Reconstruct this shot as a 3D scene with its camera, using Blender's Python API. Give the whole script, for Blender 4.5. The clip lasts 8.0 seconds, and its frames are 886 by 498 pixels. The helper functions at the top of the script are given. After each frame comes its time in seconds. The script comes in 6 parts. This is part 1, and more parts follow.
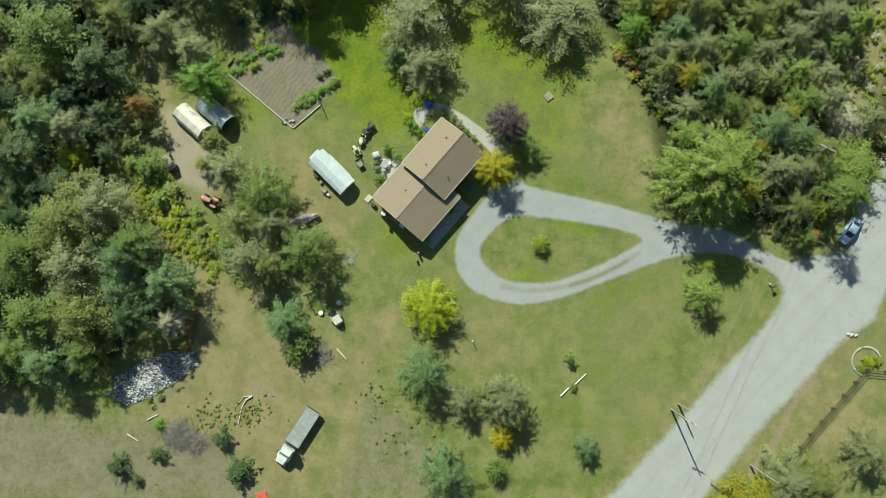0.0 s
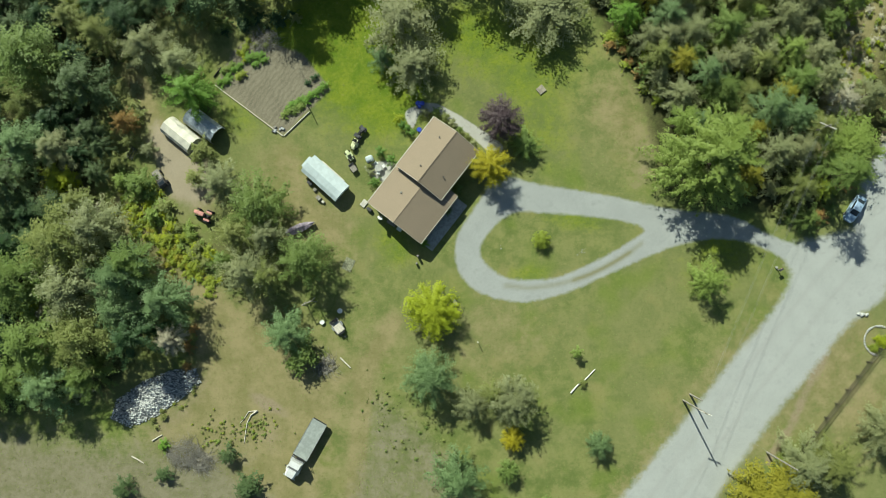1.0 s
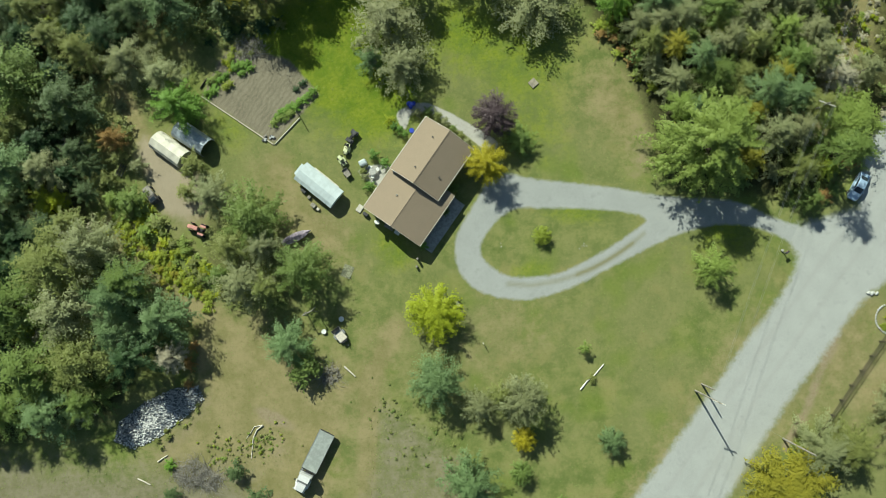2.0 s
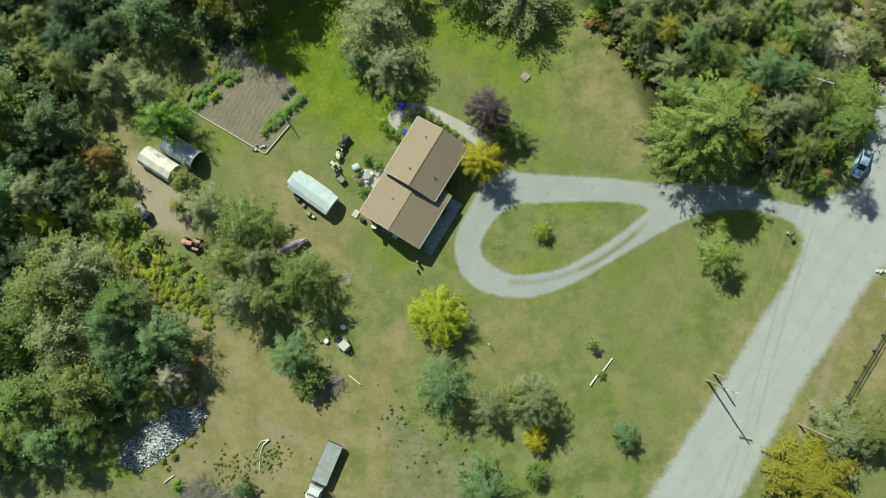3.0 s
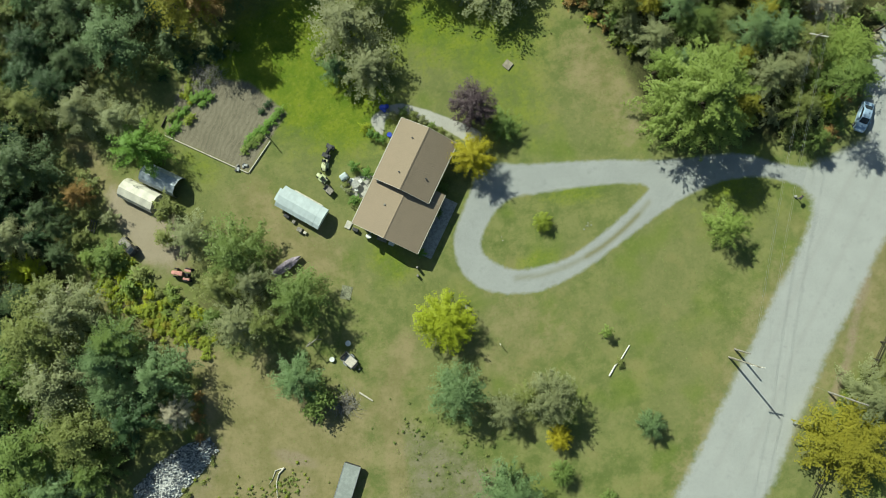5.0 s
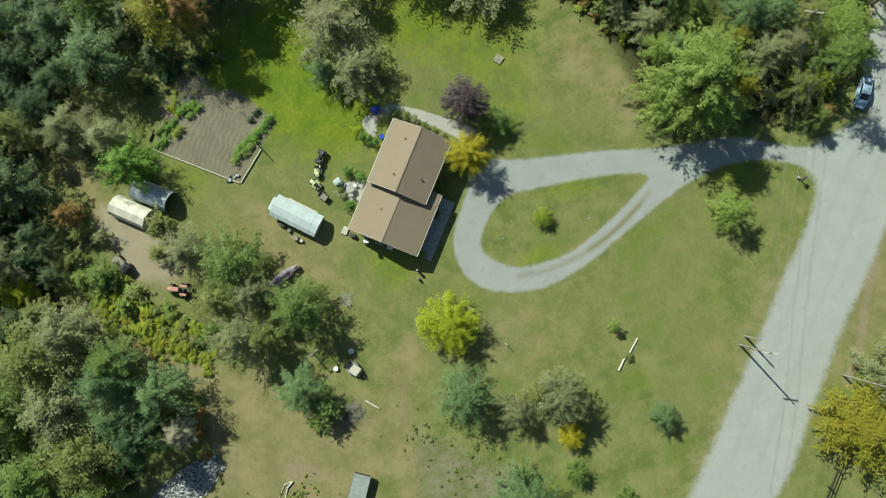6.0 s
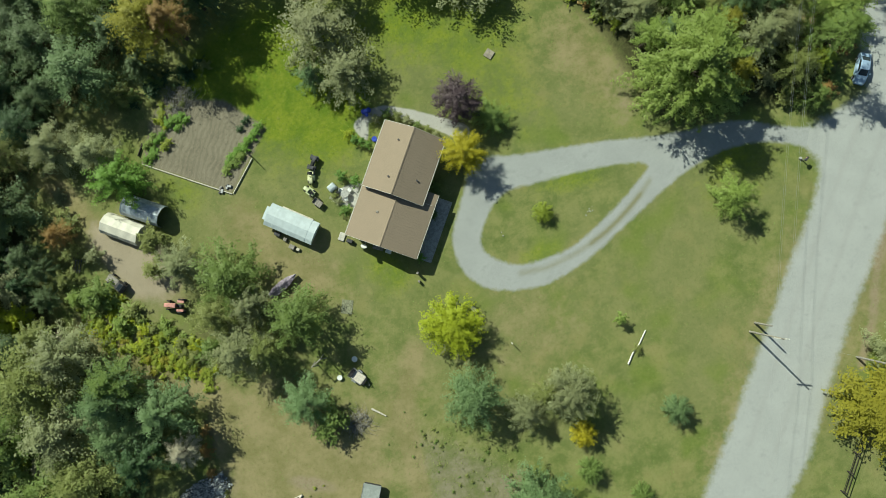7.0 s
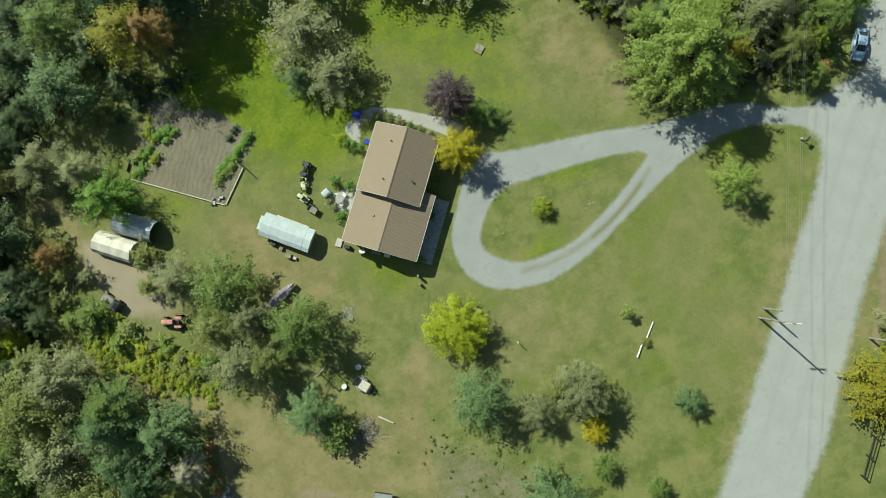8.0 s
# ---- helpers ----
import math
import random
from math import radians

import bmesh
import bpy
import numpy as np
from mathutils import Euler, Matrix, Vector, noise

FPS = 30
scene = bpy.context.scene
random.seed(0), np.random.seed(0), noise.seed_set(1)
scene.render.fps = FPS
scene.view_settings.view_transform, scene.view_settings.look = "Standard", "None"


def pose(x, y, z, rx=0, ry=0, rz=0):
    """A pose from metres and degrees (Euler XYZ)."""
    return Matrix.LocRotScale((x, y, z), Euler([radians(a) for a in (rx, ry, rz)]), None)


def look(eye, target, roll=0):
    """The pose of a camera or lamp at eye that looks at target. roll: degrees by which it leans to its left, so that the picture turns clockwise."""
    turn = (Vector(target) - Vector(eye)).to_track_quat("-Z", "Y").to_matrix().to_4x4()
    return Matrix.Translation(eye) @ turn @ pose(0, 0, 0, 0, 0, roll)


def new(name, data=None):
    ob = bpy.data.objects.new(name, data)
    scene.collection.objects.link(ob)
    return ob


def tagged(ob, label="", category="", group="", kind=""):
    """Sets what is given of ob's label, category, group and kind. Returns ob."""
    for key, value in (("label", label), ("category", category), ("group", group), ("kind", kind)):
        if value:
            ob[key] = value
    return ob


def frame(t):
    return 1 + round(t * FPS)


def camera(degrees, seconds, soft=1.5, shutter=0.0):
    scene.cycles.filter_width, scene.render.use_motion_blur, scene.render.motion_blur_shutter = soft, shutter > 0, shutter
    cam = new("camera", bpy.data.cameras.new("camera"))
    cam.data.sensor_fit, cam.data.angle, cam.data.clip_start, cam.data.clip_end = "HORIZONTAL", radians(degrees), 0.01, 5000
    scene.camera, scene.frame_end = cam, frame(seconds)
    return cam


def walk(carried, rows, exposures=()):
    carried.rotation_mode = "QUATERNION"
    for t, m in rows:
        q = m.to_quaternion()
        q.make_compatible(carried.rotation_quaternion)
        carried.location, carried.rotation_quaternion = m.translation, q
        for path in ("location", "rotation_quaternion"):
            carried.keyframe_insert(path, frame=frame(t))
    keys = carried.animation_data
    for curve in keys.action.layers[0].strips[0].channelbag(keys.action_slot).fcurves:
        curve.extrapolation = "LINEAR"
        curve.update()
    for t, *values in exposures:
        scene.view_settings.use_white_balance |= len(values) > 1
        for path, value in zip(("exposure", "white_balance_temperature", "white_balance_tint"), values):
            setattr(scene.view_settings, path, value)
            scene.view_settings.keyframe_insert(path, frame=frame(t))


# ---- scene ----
cam = camera(72.0, 8.0, soft=0.9)
# seconds, eye in metres, then tilt, lean and turn of a camera that looks straight down, in degrees
PATH = [
    (0.0, 0.000, 0.000, 99.000, 1.635, 0.539, 0.000),
    (0.5, -0.016, 0.106, 98.169, 1.638, 0.558, -1.604),
    (1.0, -0.031, 0.209, 97.337, 1.641, 0.577, -3.200),
    (1.5, -0.044, 0.309, 96.503, 1.644, 0.596, -4.789),
    (3.0, -0.076, 0.589, 93.990, 1.654, 0.653, -9.508),
    (3.5, -0.083, 0.676, 93.149, 1.657, 0.672, -11.065),
    (4.0, -0.089, 0.760, 92.306, 1.660, 0.691, -12.615),
    (4.5, -0.094, 0.841, 91.462, 1.663, 0.710, -14.157),
    (6.0, -0.099, 1.064, 88.918, 1.672, 0.768, -18.737),
    (6.5, -0.098, 1.132, 88.067, 1.675, 0.787, -20.248),
    (7.0, -0.095, 1.197, 87.214, 1.679, 0.806, -21.751),
    (7.5, -0.091, 1.259, 86.359, 1.682, 0.825, -23.246),
    (8.0, -0.086, 1.317, 85.503, 1.685, 0.844, -24.734),
]
walk(cam, [(t, pose(x, y, z, tilt, lean, turn)) for t, x, y, z, tilt, lean, turn in PATH],
     exposures=[(0.0, 0.61, 6500, -10), (8.0, 0.49, 6500, -11)])

# ---------------------------------------------------------------- light
SUN_ELEVATION, SUN_AZIMUTH = 38.0, -23.3          # degrees; azimuth from +y towards +x
world = bpy.data.worlds.new("sky")
scene.world = world
world.use_nodes = True
sky = world.node_tree.nodes.new("ShaderNodeTexSky")
sky.sky_type, sky.sun_disc = "NISHITA", False
sky.sun_elevation, sky.sun_rotation = radians(SUN_ELEVATION), radians(SUN_AZIMUTH % 360)
background = world.node_tree.nodes["Background"]
background.inputs["Strength"].default_value = 0.050
world.node_tree.links.new(sky.outputs["Color"], background.inputs["Color"])
sun = new("sun", bpy.data.lights.new("sun", "SUN"))
sun.data.energy, sun.data.angle, sun.data.color = 4.65, radians(0.6), (1.0, 0.95, 0.86)
towards = Vector((math.sin(radians(SUN_AZIMUTH)) * math.cos(radians(SUN_ELEVATION)),
                  math.cos(radians(SUN_AZIMUTH)) * math.cos(radians(SUN_ELEVATION)), math.sin(radians(SUN_ELEVATION))))
sun.matrix_world = look(towards * 150, (0, 0, 0))


# ---------------------------------------------------------------- materials
class Nodes:
    """A short way to write node trees."""

    def __init__(self, name):
        self.mat = bpy.data.materials.new(name)
        self.mat.use_nodes = True
        self.tree = self.mat.node_tree
        self.bsdf = self.tree.nodes["Principled BSDF"]
        self.out = self.tree.nodes["Material Output"]
        self.coord = None

    def put(self, socket, value):
        if isinstance(value, bpy.types.NodeSocket):
            self.tree.links.new(value, socket)
        else:
            socket.default_value = value

    def object_coords(self):
        if self.coord is None:
            self.coord = self.tree.nodes.new("ShaderNodeTexCoord").outputs["Object"]
        return self.coord

    def noise(self, scale, detail=4.0, rough=0.6, vector=None):
        n = self.tree.nodes.new("ShaderNodeTexNoise")
        self.put(n.inputs["Vector"], vector or self.object_coords())
        n.inputs["Scale"].default_value, n.inputs["Detail"].default_value, n.inputs["Roughness"].default_value = scale, detail, rough
        return n.outputs["Fac"]

    def stretch(self, value, low, high, to0=0.0, to1=1.0):
        n = self.tree.nodes.new("ShaderNodeMapRange")
        n.interpolation_type = "SMOOTHSTEP"
        self.put(n.inputs["Value"], value)
        for i, v in enumerate((low, high, to0, to1)):
            n.inputs[i + 1].default_value = v
        return n.outputs["Result"]

    def maths(self, kind, a, b=0.0):
        n = self.tree.nodes.new("ShaderNodeMath")
        n.operation = kind
        self.put(n.inputs[0], a), self.put(n.inputs[1], b)
        return n.outputs[0]

    def mix(self, fac, a, b, blend="MIX"):
        n = self.tree.nodes.new("ShaderNodeMix")
        n.data_type, n.blend_type = "RGBA", blend
        self.put(n.inputs[0], fac)
        for socket, v in ((n.inputs[6], a), (n.inputs[7], b)):
            self.put(socket, v if isinstance(v, bpy.types.NodeSocket) else (*v, 1.0))
        return n.outputs[2]

    def attr(self, name):
        n = self.tree.nodes.new("ShaderNodeAttribute")
        n.attribute_name = name
        return n.outputs["Fac"]

    def bump(self, height, strength, distance):
        n = self.tree.nodes.new("ShaderNodeBump")
        self.put(n.inputs["Height"], height)
        n.inputs["Strength"].default_value, n.inputs["Distance"].default_value = strength, distance
        self.put(self.bsdf.inputs["Normal"], n.outputs["Normal"])

    def done(self, color, rough=0.8, metal=0.0, spec=0.3):
        self.put(self.bsdf.inputs["Base Color"], color if isinstance(color, bpy.types.NodeSocket) else (*color, 1.0))
        self.put(self.bsdf.inputs["Roughness"], rough)
        self.bsdf.inputs["Metallic"].default_value = metal
        self.bsdf.inputs["Specular IOR Level"].default_value = spec
        return self.mat


def plain(name, color, rough=0.7, metal=0.0, wear=0.25, scale=3.0, bump=0.0, spec=0.4):
    """A painted, plastic, wooden or metal surface with stains at two scales."""
    n = Nodes(name)
    dark = tuple(c * (1 - wear) for c in color)
    light = tuple(min(1.0, c * (1 + wear * 0.6)) for c in color)
    spots = n.stretch(n.noise(scale), 0.35, 0.65)
    fine = n.noise(scale * 11, 3)
    c = n.mix(spots, dark, light)
    c = n.mix(n.stretch(fine, 0.5, 0.75, 0.0, wear), c, dark)
    if bump:
        n.bump(fine, bump, 0.02)
    return n.done(c, n.stretch(fine, 0.2, 0.8, max(0.02, rough - 0.08), min(1.0, rough + 0.1)), metal, spec)


def leafy(name, low, mid, high, through_light=0.28):
    """Leaves: each one takes a colour of its own, and each plant a shade of its own."""
    low, high = tuple(0.24 * v + 0.76 * m for v, m in zip(low, mid)), tuple(0.24 * v + 0.76 * m for v, m in zip(high, mid))
    n = Nodes(name)
    island = n.tree.nodes.new("ShaderNodeNewGeometry").outputs["Random Per Island"]
    whole = n.tree.nodes.new("ShaderNodeObjectInfo").outputs["Random"]
    patch = n.stretch(n.noise(0.55, 2), 0.35, 0.65)
    c = n.mix(n.stretch(island, 0.0, 1.0), low, high)
    c = n.mix(n.maths("MULTIPLY", patch, 0.5), c, mid)
    c = n.mix(n.maths("MULTIPLY", whole, 0.40), c, tuple(v * 0.55 for v in mid))
    other = n.maths("FRACT", n.maths("MULTIPLY", whole, 7.31))
    pale = (min(1.0, high[0] * 1.15), high[1] * 0.98, high[2] * 1.05)
    c = n.mix(n.maths("MULTIPLY", other, 0.22), c, pale)
    n.done(c, 0.55, 0.0, 0.25)
    glow = n.tree.nodes.new("ShaderNodeBsdfTranslucent")
    n.put(glow.inputs["Color"], n.mix(0.5, c, tuple(min(1, v * 1.6) for v in high)))
    both = n.tree.nodes.new("ShaderNodeMixShader")
    both.inputs[0].default_value = through_light
    n.tree.links.new(n.bsdf.outputs[0], both.inputs[1]), n.tree.links.new(glow.outputs[0], both.inputs[2])
    n.tree.links.new(both.outputs[0], n.out.inputs["Surface"])
    return n.mat


def turf(n):
    """Mown and rough grass, dry grass, bare earth and forest litter with shade in its colour, by the ground's own
    attributes.
    """
    broad, patch, fine, grain = n.noise(0.045, 3), n.noise(0.28, 6, 0.68), n.noise(2.0, 6, 0.75), n.noise(13, 3)
    mid = n.noise(0.85, 6, 0.72)
    lawn = n.mix(n.stretch(patch, 0.36, 0.64), (0.108, 0.140, 0.040), (0.200, 0.208, 0.078))
    lawn = n.mix(n.stretch(broad, 0.4, 0.62, 0.0, 0.7), lawn, (0.172, 0.180, 0.074))
    lawn = n.mix(n.stretch(mid, 0.48, 0.72, 0.0, 0.6), lawn, (0.222, 0.218, 0.092))
    lawn = n.mix(n.stretch(n.noise(0.11, 3, 0.5), 0.5, 0.7, 0.0, 0.5), lawn, (0.120, 0.175, 0.020))
    lawn = n.mix(n.stretch(n.noise(0.17, 3, 0.5), 0.55, 0.72, 0.0, 0.6), lawn, (0.240, 0.218, 0.092))
    lush = n.mix(n.stretch(patch, 0.34, 0.66), (0.098, 0.158, 0.012), (0.175, 0.218, 0.020))
    lush = n.mix(n.stretch(mid, 0.46, 0.68, 0.0, 0.65), lush, (0.190, 0.225, 0.028))
    lush = n.mix(n.stretch(fine, 0.46, 0.68, 0.0, 0.4), lush, (0.070, 0.125, 0.012))
    dry = n.mix(n.stretch(patch, 0.35, 0.65), (0.185, 0.170, 0.075), (0.265, 0.225, 0.120))
    field = n.mix(n.stretch(n.maths("ADD", n.maths("MULTIPLY", mid, 0.5), n.maths("MULTIPLY", patch, 0.5)), 0.36, 0.64), (0.158, 0.146, 0.090), (0.226, 0.204, 0.142))
    earth = n.mix(n.stretch(fine, 0.3, 0.7), (0.205, 0.165, 0.105), (0.310, 0.255, 0.175))
    # forest floor colour, darkened further to deepen the tree shade
    shaded_litter = n.mix(n.stretch(fine, 0.35, 0.7), (0.030, 0.036, 0.014), (0.085, 0.082, 0.038))
    wobble = n.maths("MULTIPLY", n.maths("SUBTRACT", n.maths("ADD", patch, mid), 1.0), 0.9)
    c = lawn
    for name, layer in (("lush", lush), ("dry", dry), ("field", field), ("earth", earth), ("shaded_litter", shaded_litter)):
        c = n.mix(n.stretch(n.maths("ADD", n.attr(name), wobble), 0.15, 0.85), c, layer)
    c = n.mix(n.stretch(fine, 0.5, 0.72, 0.0, 0.4), c, (0.075, 0.095, 0.024))
    c = n.mix(n.stretch(fine, 0.28, 0.45, 0.35, 0.0), c, (0.285, 0.265, 0.115))
    c = n.mix(n.stretch(grain, 0.45, 0.7, 0.0, 0.25), c, (0.23, 0.22, 0.09))
    return c, fine, grain


def ground_material():
    n = Nodes("grass and earth")
    c, fine, grain = turf(n)
    n.bump(n.maths("ADD", fine, grain), 0.45, 0.10)
    return n.done(c, 0.95, 0.0, 0.1)


def over_turf(name, dark, light, tracks=(0.0, 0.0, 0.0), scale=1.0, width=0.8, track_amount=0.0):
    """Gravel, soil or stone dust that thins out into the turf at its uneven edge."""
    n = Nodes(name)
    c, fine, grain = turf(n)
    stone, blot = n.noise(22 * scale, 2, 0.8), n.noise(0.35, 4)
    g = n.mix(n.stretch(stone, 0.3, 0.7), dark, light)
    g = n.mix(n.stretch(blot, 0.35, 0.65, 0.0, 0.5), g, light)
    g = n.mix(n.stretch(fine, 0.48, 0.75, 0.0, 0.45), g, dark)
    g = n.mix(n.stretch(n.noise(0.7, 5, 0.7), 0.5, 0.7, 0.0, 0.4), g, tuple(v * 0.85 for v in dark))
    if "soil" in name:
        rows = n.tree.nodes.new("ShaderNodeTexWave")
        turned = n.tree.nodes.new("ShaderNodeMapping")
        turned.inputs["Rotation"].default_value = (0, 0, radians(38))
        n.put(turned.inputs["Vector"], n.object_coords()), n.put(rows.inputs["Vector"], turned.outputs["Vector"])
        rows.inputs["Scale"].default_value, rows.inputs["Distortion"].default_value, rows.inputs["Detail"].default_value = 0.42, 7.0, 5.0
        g = n.mix(n.stretch(rows.outputs["Fac"], 0.3, 0.9, 0.0, 0.22), g, tuple(v * 0.75 for v in dark))
    if track_amount:
        g = n.mix(n.maths("MULTIPLY", n.attr("track"), track_amount), g, tracks)
    ragged = n.maths("ADD", n.attr("edge"), n.maths("MULTIPLY", n.maths("SUBTRACT", n.maths("ADD", fine, n.noise(0.8, 4)), 1.0), 1.5 * width))
    c = n.mix(n.stretch(ragged, -0.75 * width, 0.75 * width), c, g)
    n.bump(n.maths("ADD", stone, grain), 0.55, 0.05)
    return n.done(c, 0.95, 0.0, 0.15)


def shingle_material():
    n = Nodes("brown asphalt shingles")
    wave = n.tree.nodes.new("ShaderNodeTexWave")
    n.put(wave.inputs["Vector"], n.object_coords())
    wave.bands_direction, wave.wave_profile = "X", "SAW"
    wave.inputs["Scale"].default_value, wave.inputs["Distortion"].default_value = 2.2, 0.3
    fine, blot = n.noise(9, 4, 0.7), n.noise(0.5, 4)
    c = n.mix(n.stretch(fine, 0.3, 0.7), (0.228, 0.182, 0.134), (0.282, 0.226, 0.170))
    c = n.mix(n.stretch(blot, 0.35, 0.7, 0.0, 0.35), c, (0.285, 0.225, 0.168))
    c = n.mix(n.stretch(wave.outputs["Fac"], 0.85, 1.0, 0.0, 0.16), c, (0.14, 0.112, 0.085))
    n.bump(n.maths("ADD", wave.outputs["Fac"], fine), 0.35, 0.02)
    return n.done(c, 0.92, 0.0, 0.15)


def glass_material(name, tint):
    n = Nodes(name)
    return n.done(tint, 0.06, 0.0, 0.8)


TURF = ground_material()
ROAD = over_turf("pale road gravel", (0.292, 0.302, 0.292), (0.388, 0.396, 0.388), (0.30, 0.30, 0.29), 0.8, 0.95, 0.4)
DRIVE = over_turf("pale driveway gravel", (0.248, 0.258, 0.253), (0.355, 0.365, 0.360), (0.200, 0.195, 0.120), 1.0, 0.45, 0.55)
SOIL = over_turf("tilled garden soil", (0.118, 0.105, 0.074), (0.262, 0.235, 0.175), (0.16, 0.13, 0.1), 0.5, 0.5)
DIRT = over_turf("packed bare earth", (0.255, 0.215, 0.150), (0.340, 0.290, 0.215), (0.2, 0.2, 0.1), 0.6, 1.4)
STONEDUST = over_turf("grey stone path", (0.300, 0.290, 0.270), (0.440, 0.430, 0.400), (0.2, 0.2, 0.1), 1.0, 0.25)
SHINGLE = shingle_material()
SIDING = plain("cream vinyl siding", (0.62, 0.60, 0.53), 0.6, wear=0.12)
WHITE_METAL = plain("white painted metal", (0.72, 0.73, 0.72), 0.45, wear=0.12)
TRIM = plain("pale painted trim", (0.46, 0.44, 0.39), 0.5, wear=0.15)
CONCRETE = plain("weathered concrete", (0.36, 0.36, 0.34), 0.9, wear=0.25, bump=0.2)
WELLTOP = plain("stained brown concrete", (0.27, 0.24, 0.19), 0.9, wear=0.3, bump=0.2)
SOIL_CLOD = plain("dark crumbly earth", (0.155, 0.138, 0.100), 0.95, wear=0.4, scale=3)
SUNK = plain("mossy sunken concrete", (0.20, 0.205, 0.135), 0.95, wear=0.35, scale=4, bump=0.3)
BARK = plain("rough brown bark", (0.105, 0.080, 0.058), 0.95, wear=0.45, scale=5, bump=0.6)
GREYWOOD = plain("weathered grey wood", (0.27, 0.25, 0.22), 0.9, wear=0.4, scale=4, bump=0.3)
PALEWOOD = plain("bleached pale wood", (0.55, 0.51, 0.44), 0.85, wear=0.25, scale=5, bump=0.3)
BIRCH = plain("peeling white birch bark", (0.72, 0.70, 0.66), 0.8, wear=0.35, scale=7)
DARKWOOD = plain("dark stained wood", (0.040, 0.032, 0.027), 0.85, wear=0.35, scale=5)
TARP_WHITE = plain("white woven tarpaulin", (0.45, 0.51, 0.53), 0.55, wear=0.08, scale=1.2, bump=0.2)
TARP_CREAM = plain("cream woven tarpaulin", (0.62, 0.59, 0.50), 0.6, wear=0.10, scale=1.0, bump=0.2)
TARP_SILVER = plain("silver grey tarpaulin", (0.34, 0.38, 0.42), 0.4, wear=0.22, scale=1.2, bump=0.3)
TARP_RED = plain("faded red tarpaulin", (0.55, 0.10, 0.06), 0.6, wear=0.2)
BLACK = plain("black rubber and plastic", (0.022, 0.022, 0.024), 0.75, wear=0.35)
DARKMETAL = plain("dark worn metal", (0.07, 0.07, 0.075), 0.55, 0.3, wear=0.4)
STEEL = plain("galvanised steel", (0.40, 0.41, 0.42), 0.45, 0.6, wear=0.2)
RED = plain("faded red enamel", (0.50, 0.24, 0.21), 0.5, wear=0.25)
YELLOW = plain("pale yellow enamel", (0.58, 0.59, 0.36), 0.5, wear=0.2)
GREEN = plain("yellow-green enamel", (0.42, 0.46, 0.26), 0.5, wear=0.2)
CARBLUE = plain("light silver blue car paint", (0.33, 0.44, 0.60), 0.3, 0.15, wear=0.06, spec=0.6)
TRUCKBOX = plain("weathered grey deck metal", (0.30, 0.325, 0.31), 0.6, wear=0.15, scale=1.3)
TRUCKWHITE = plain("white truck paint", (0.66, 0.66, 0.66), 0.35, wear=0.06)
VIOLET = plain("faded violet boat cover", (0.27, 0.22, 0.28), 0.6, wear=0.35, scale=2)
BLUE = plain("blue glazed plastic", (0.03, 0.06, 0.42), 0.4, wear=0.2)
GLASS = glass_material("dark window glass", (0.018, 0.024, 0.03))
LAMP = glass_material("clear lamp glass", (0.6, 0.6, 0.58))
STONE = plain("pale grey field stone", (0.46, 0.46, 0.45), 0.9, wear=0.3, scale=2.5, bump=0.3)

LEAVES = {
    "green": leafy("mid green leaves", (0.104, 0.175, 0.040), (0.172, 0.245, 0.065), (0.287, 0.357, 0.103)),
    "grey": leafy("grey green leaves", (0.170, 0.190, 0.092), (0.262, 0.286, 0.140), (0.390, 0.410, 0.210)),
    "olive": leafy("olive leaves", (0.137, 0.167, 0.047), (0.219, 0.252, 0.078), (0.335, 0.361, 0.125)),
    "blue": leafy("blue green leaves", (0.114, 0.191, 0.074), (0.172, 0.257, 0.107), (0.256, 0.348, 0.164)),
    "deep": leafy("deep green leaves", (0.069, 0.113, 0.043), (0.106, 0.157, 0.063), (0.163, 0.216, 0.097)),
    "bright": leafy("fresh green leaves", (0.111, 0.227, 0.032), (0.182, 0.321, 0.051), (0.303, 0.435, 0.089)),
    "maple": leafy("yellow green maple leaves", (0.141, 0.207, 0.039), (0.236, 0.317, 0.075), (0.352, 0.432, 0.122)),
    "lime": leafy("lime yellow leaves", (0.194, 0.244, 0.014), (0.330, 0.386, 0.028), (0.453, 0.501, 0.050)),
    "gold": leafy("golden leaves", (0.269, 0.244, 0.015), (0.406, 0.375, 0.027), (0.537, 0.481, 0.050)),
    "purple": leafy("dark purple leaves", (0.054, 0.037, 0.043), (0.095, 0.068, 0.077), (0.157, 0.122, 0.129), 0.15),
    "rust": leafy("rusty turning leaves", (0.203, 0.135, 0.044), (0.313, 0.202, 0.070), (0.404, 0.289, 0.114)),
    "dark": leafy("dark green needles", (0.028, 0.062, 0.019), (0.046, 0.092, 0.032), (0.084, 0.139, 0.051), 0.15),
    "amber": leafy("amber yellow leaves", (0.200, 0.200, 0.026), (0.284, 0.278, 0.038), (0.378, 0.357, 0.058)),
    "weed": leafy("yellow flowering weeds", (0.185, 0.245, 0.030), (0.265, 0.325, 0.045), (0.355, 0.395, 0.065)),
    "dead": leafy("grey dead twigs", (0.251, 0.226, 0.154), (0.376, 0.358, 0.251), (0.524, 0.511, 0.375), 0.0),
    "cedar": leafy("dense cedar sprays", (0.063, 0.134, 0.023), (0.118, 0.218, 0.038), (0.201, 0.314, 0.062), 0.15),
}


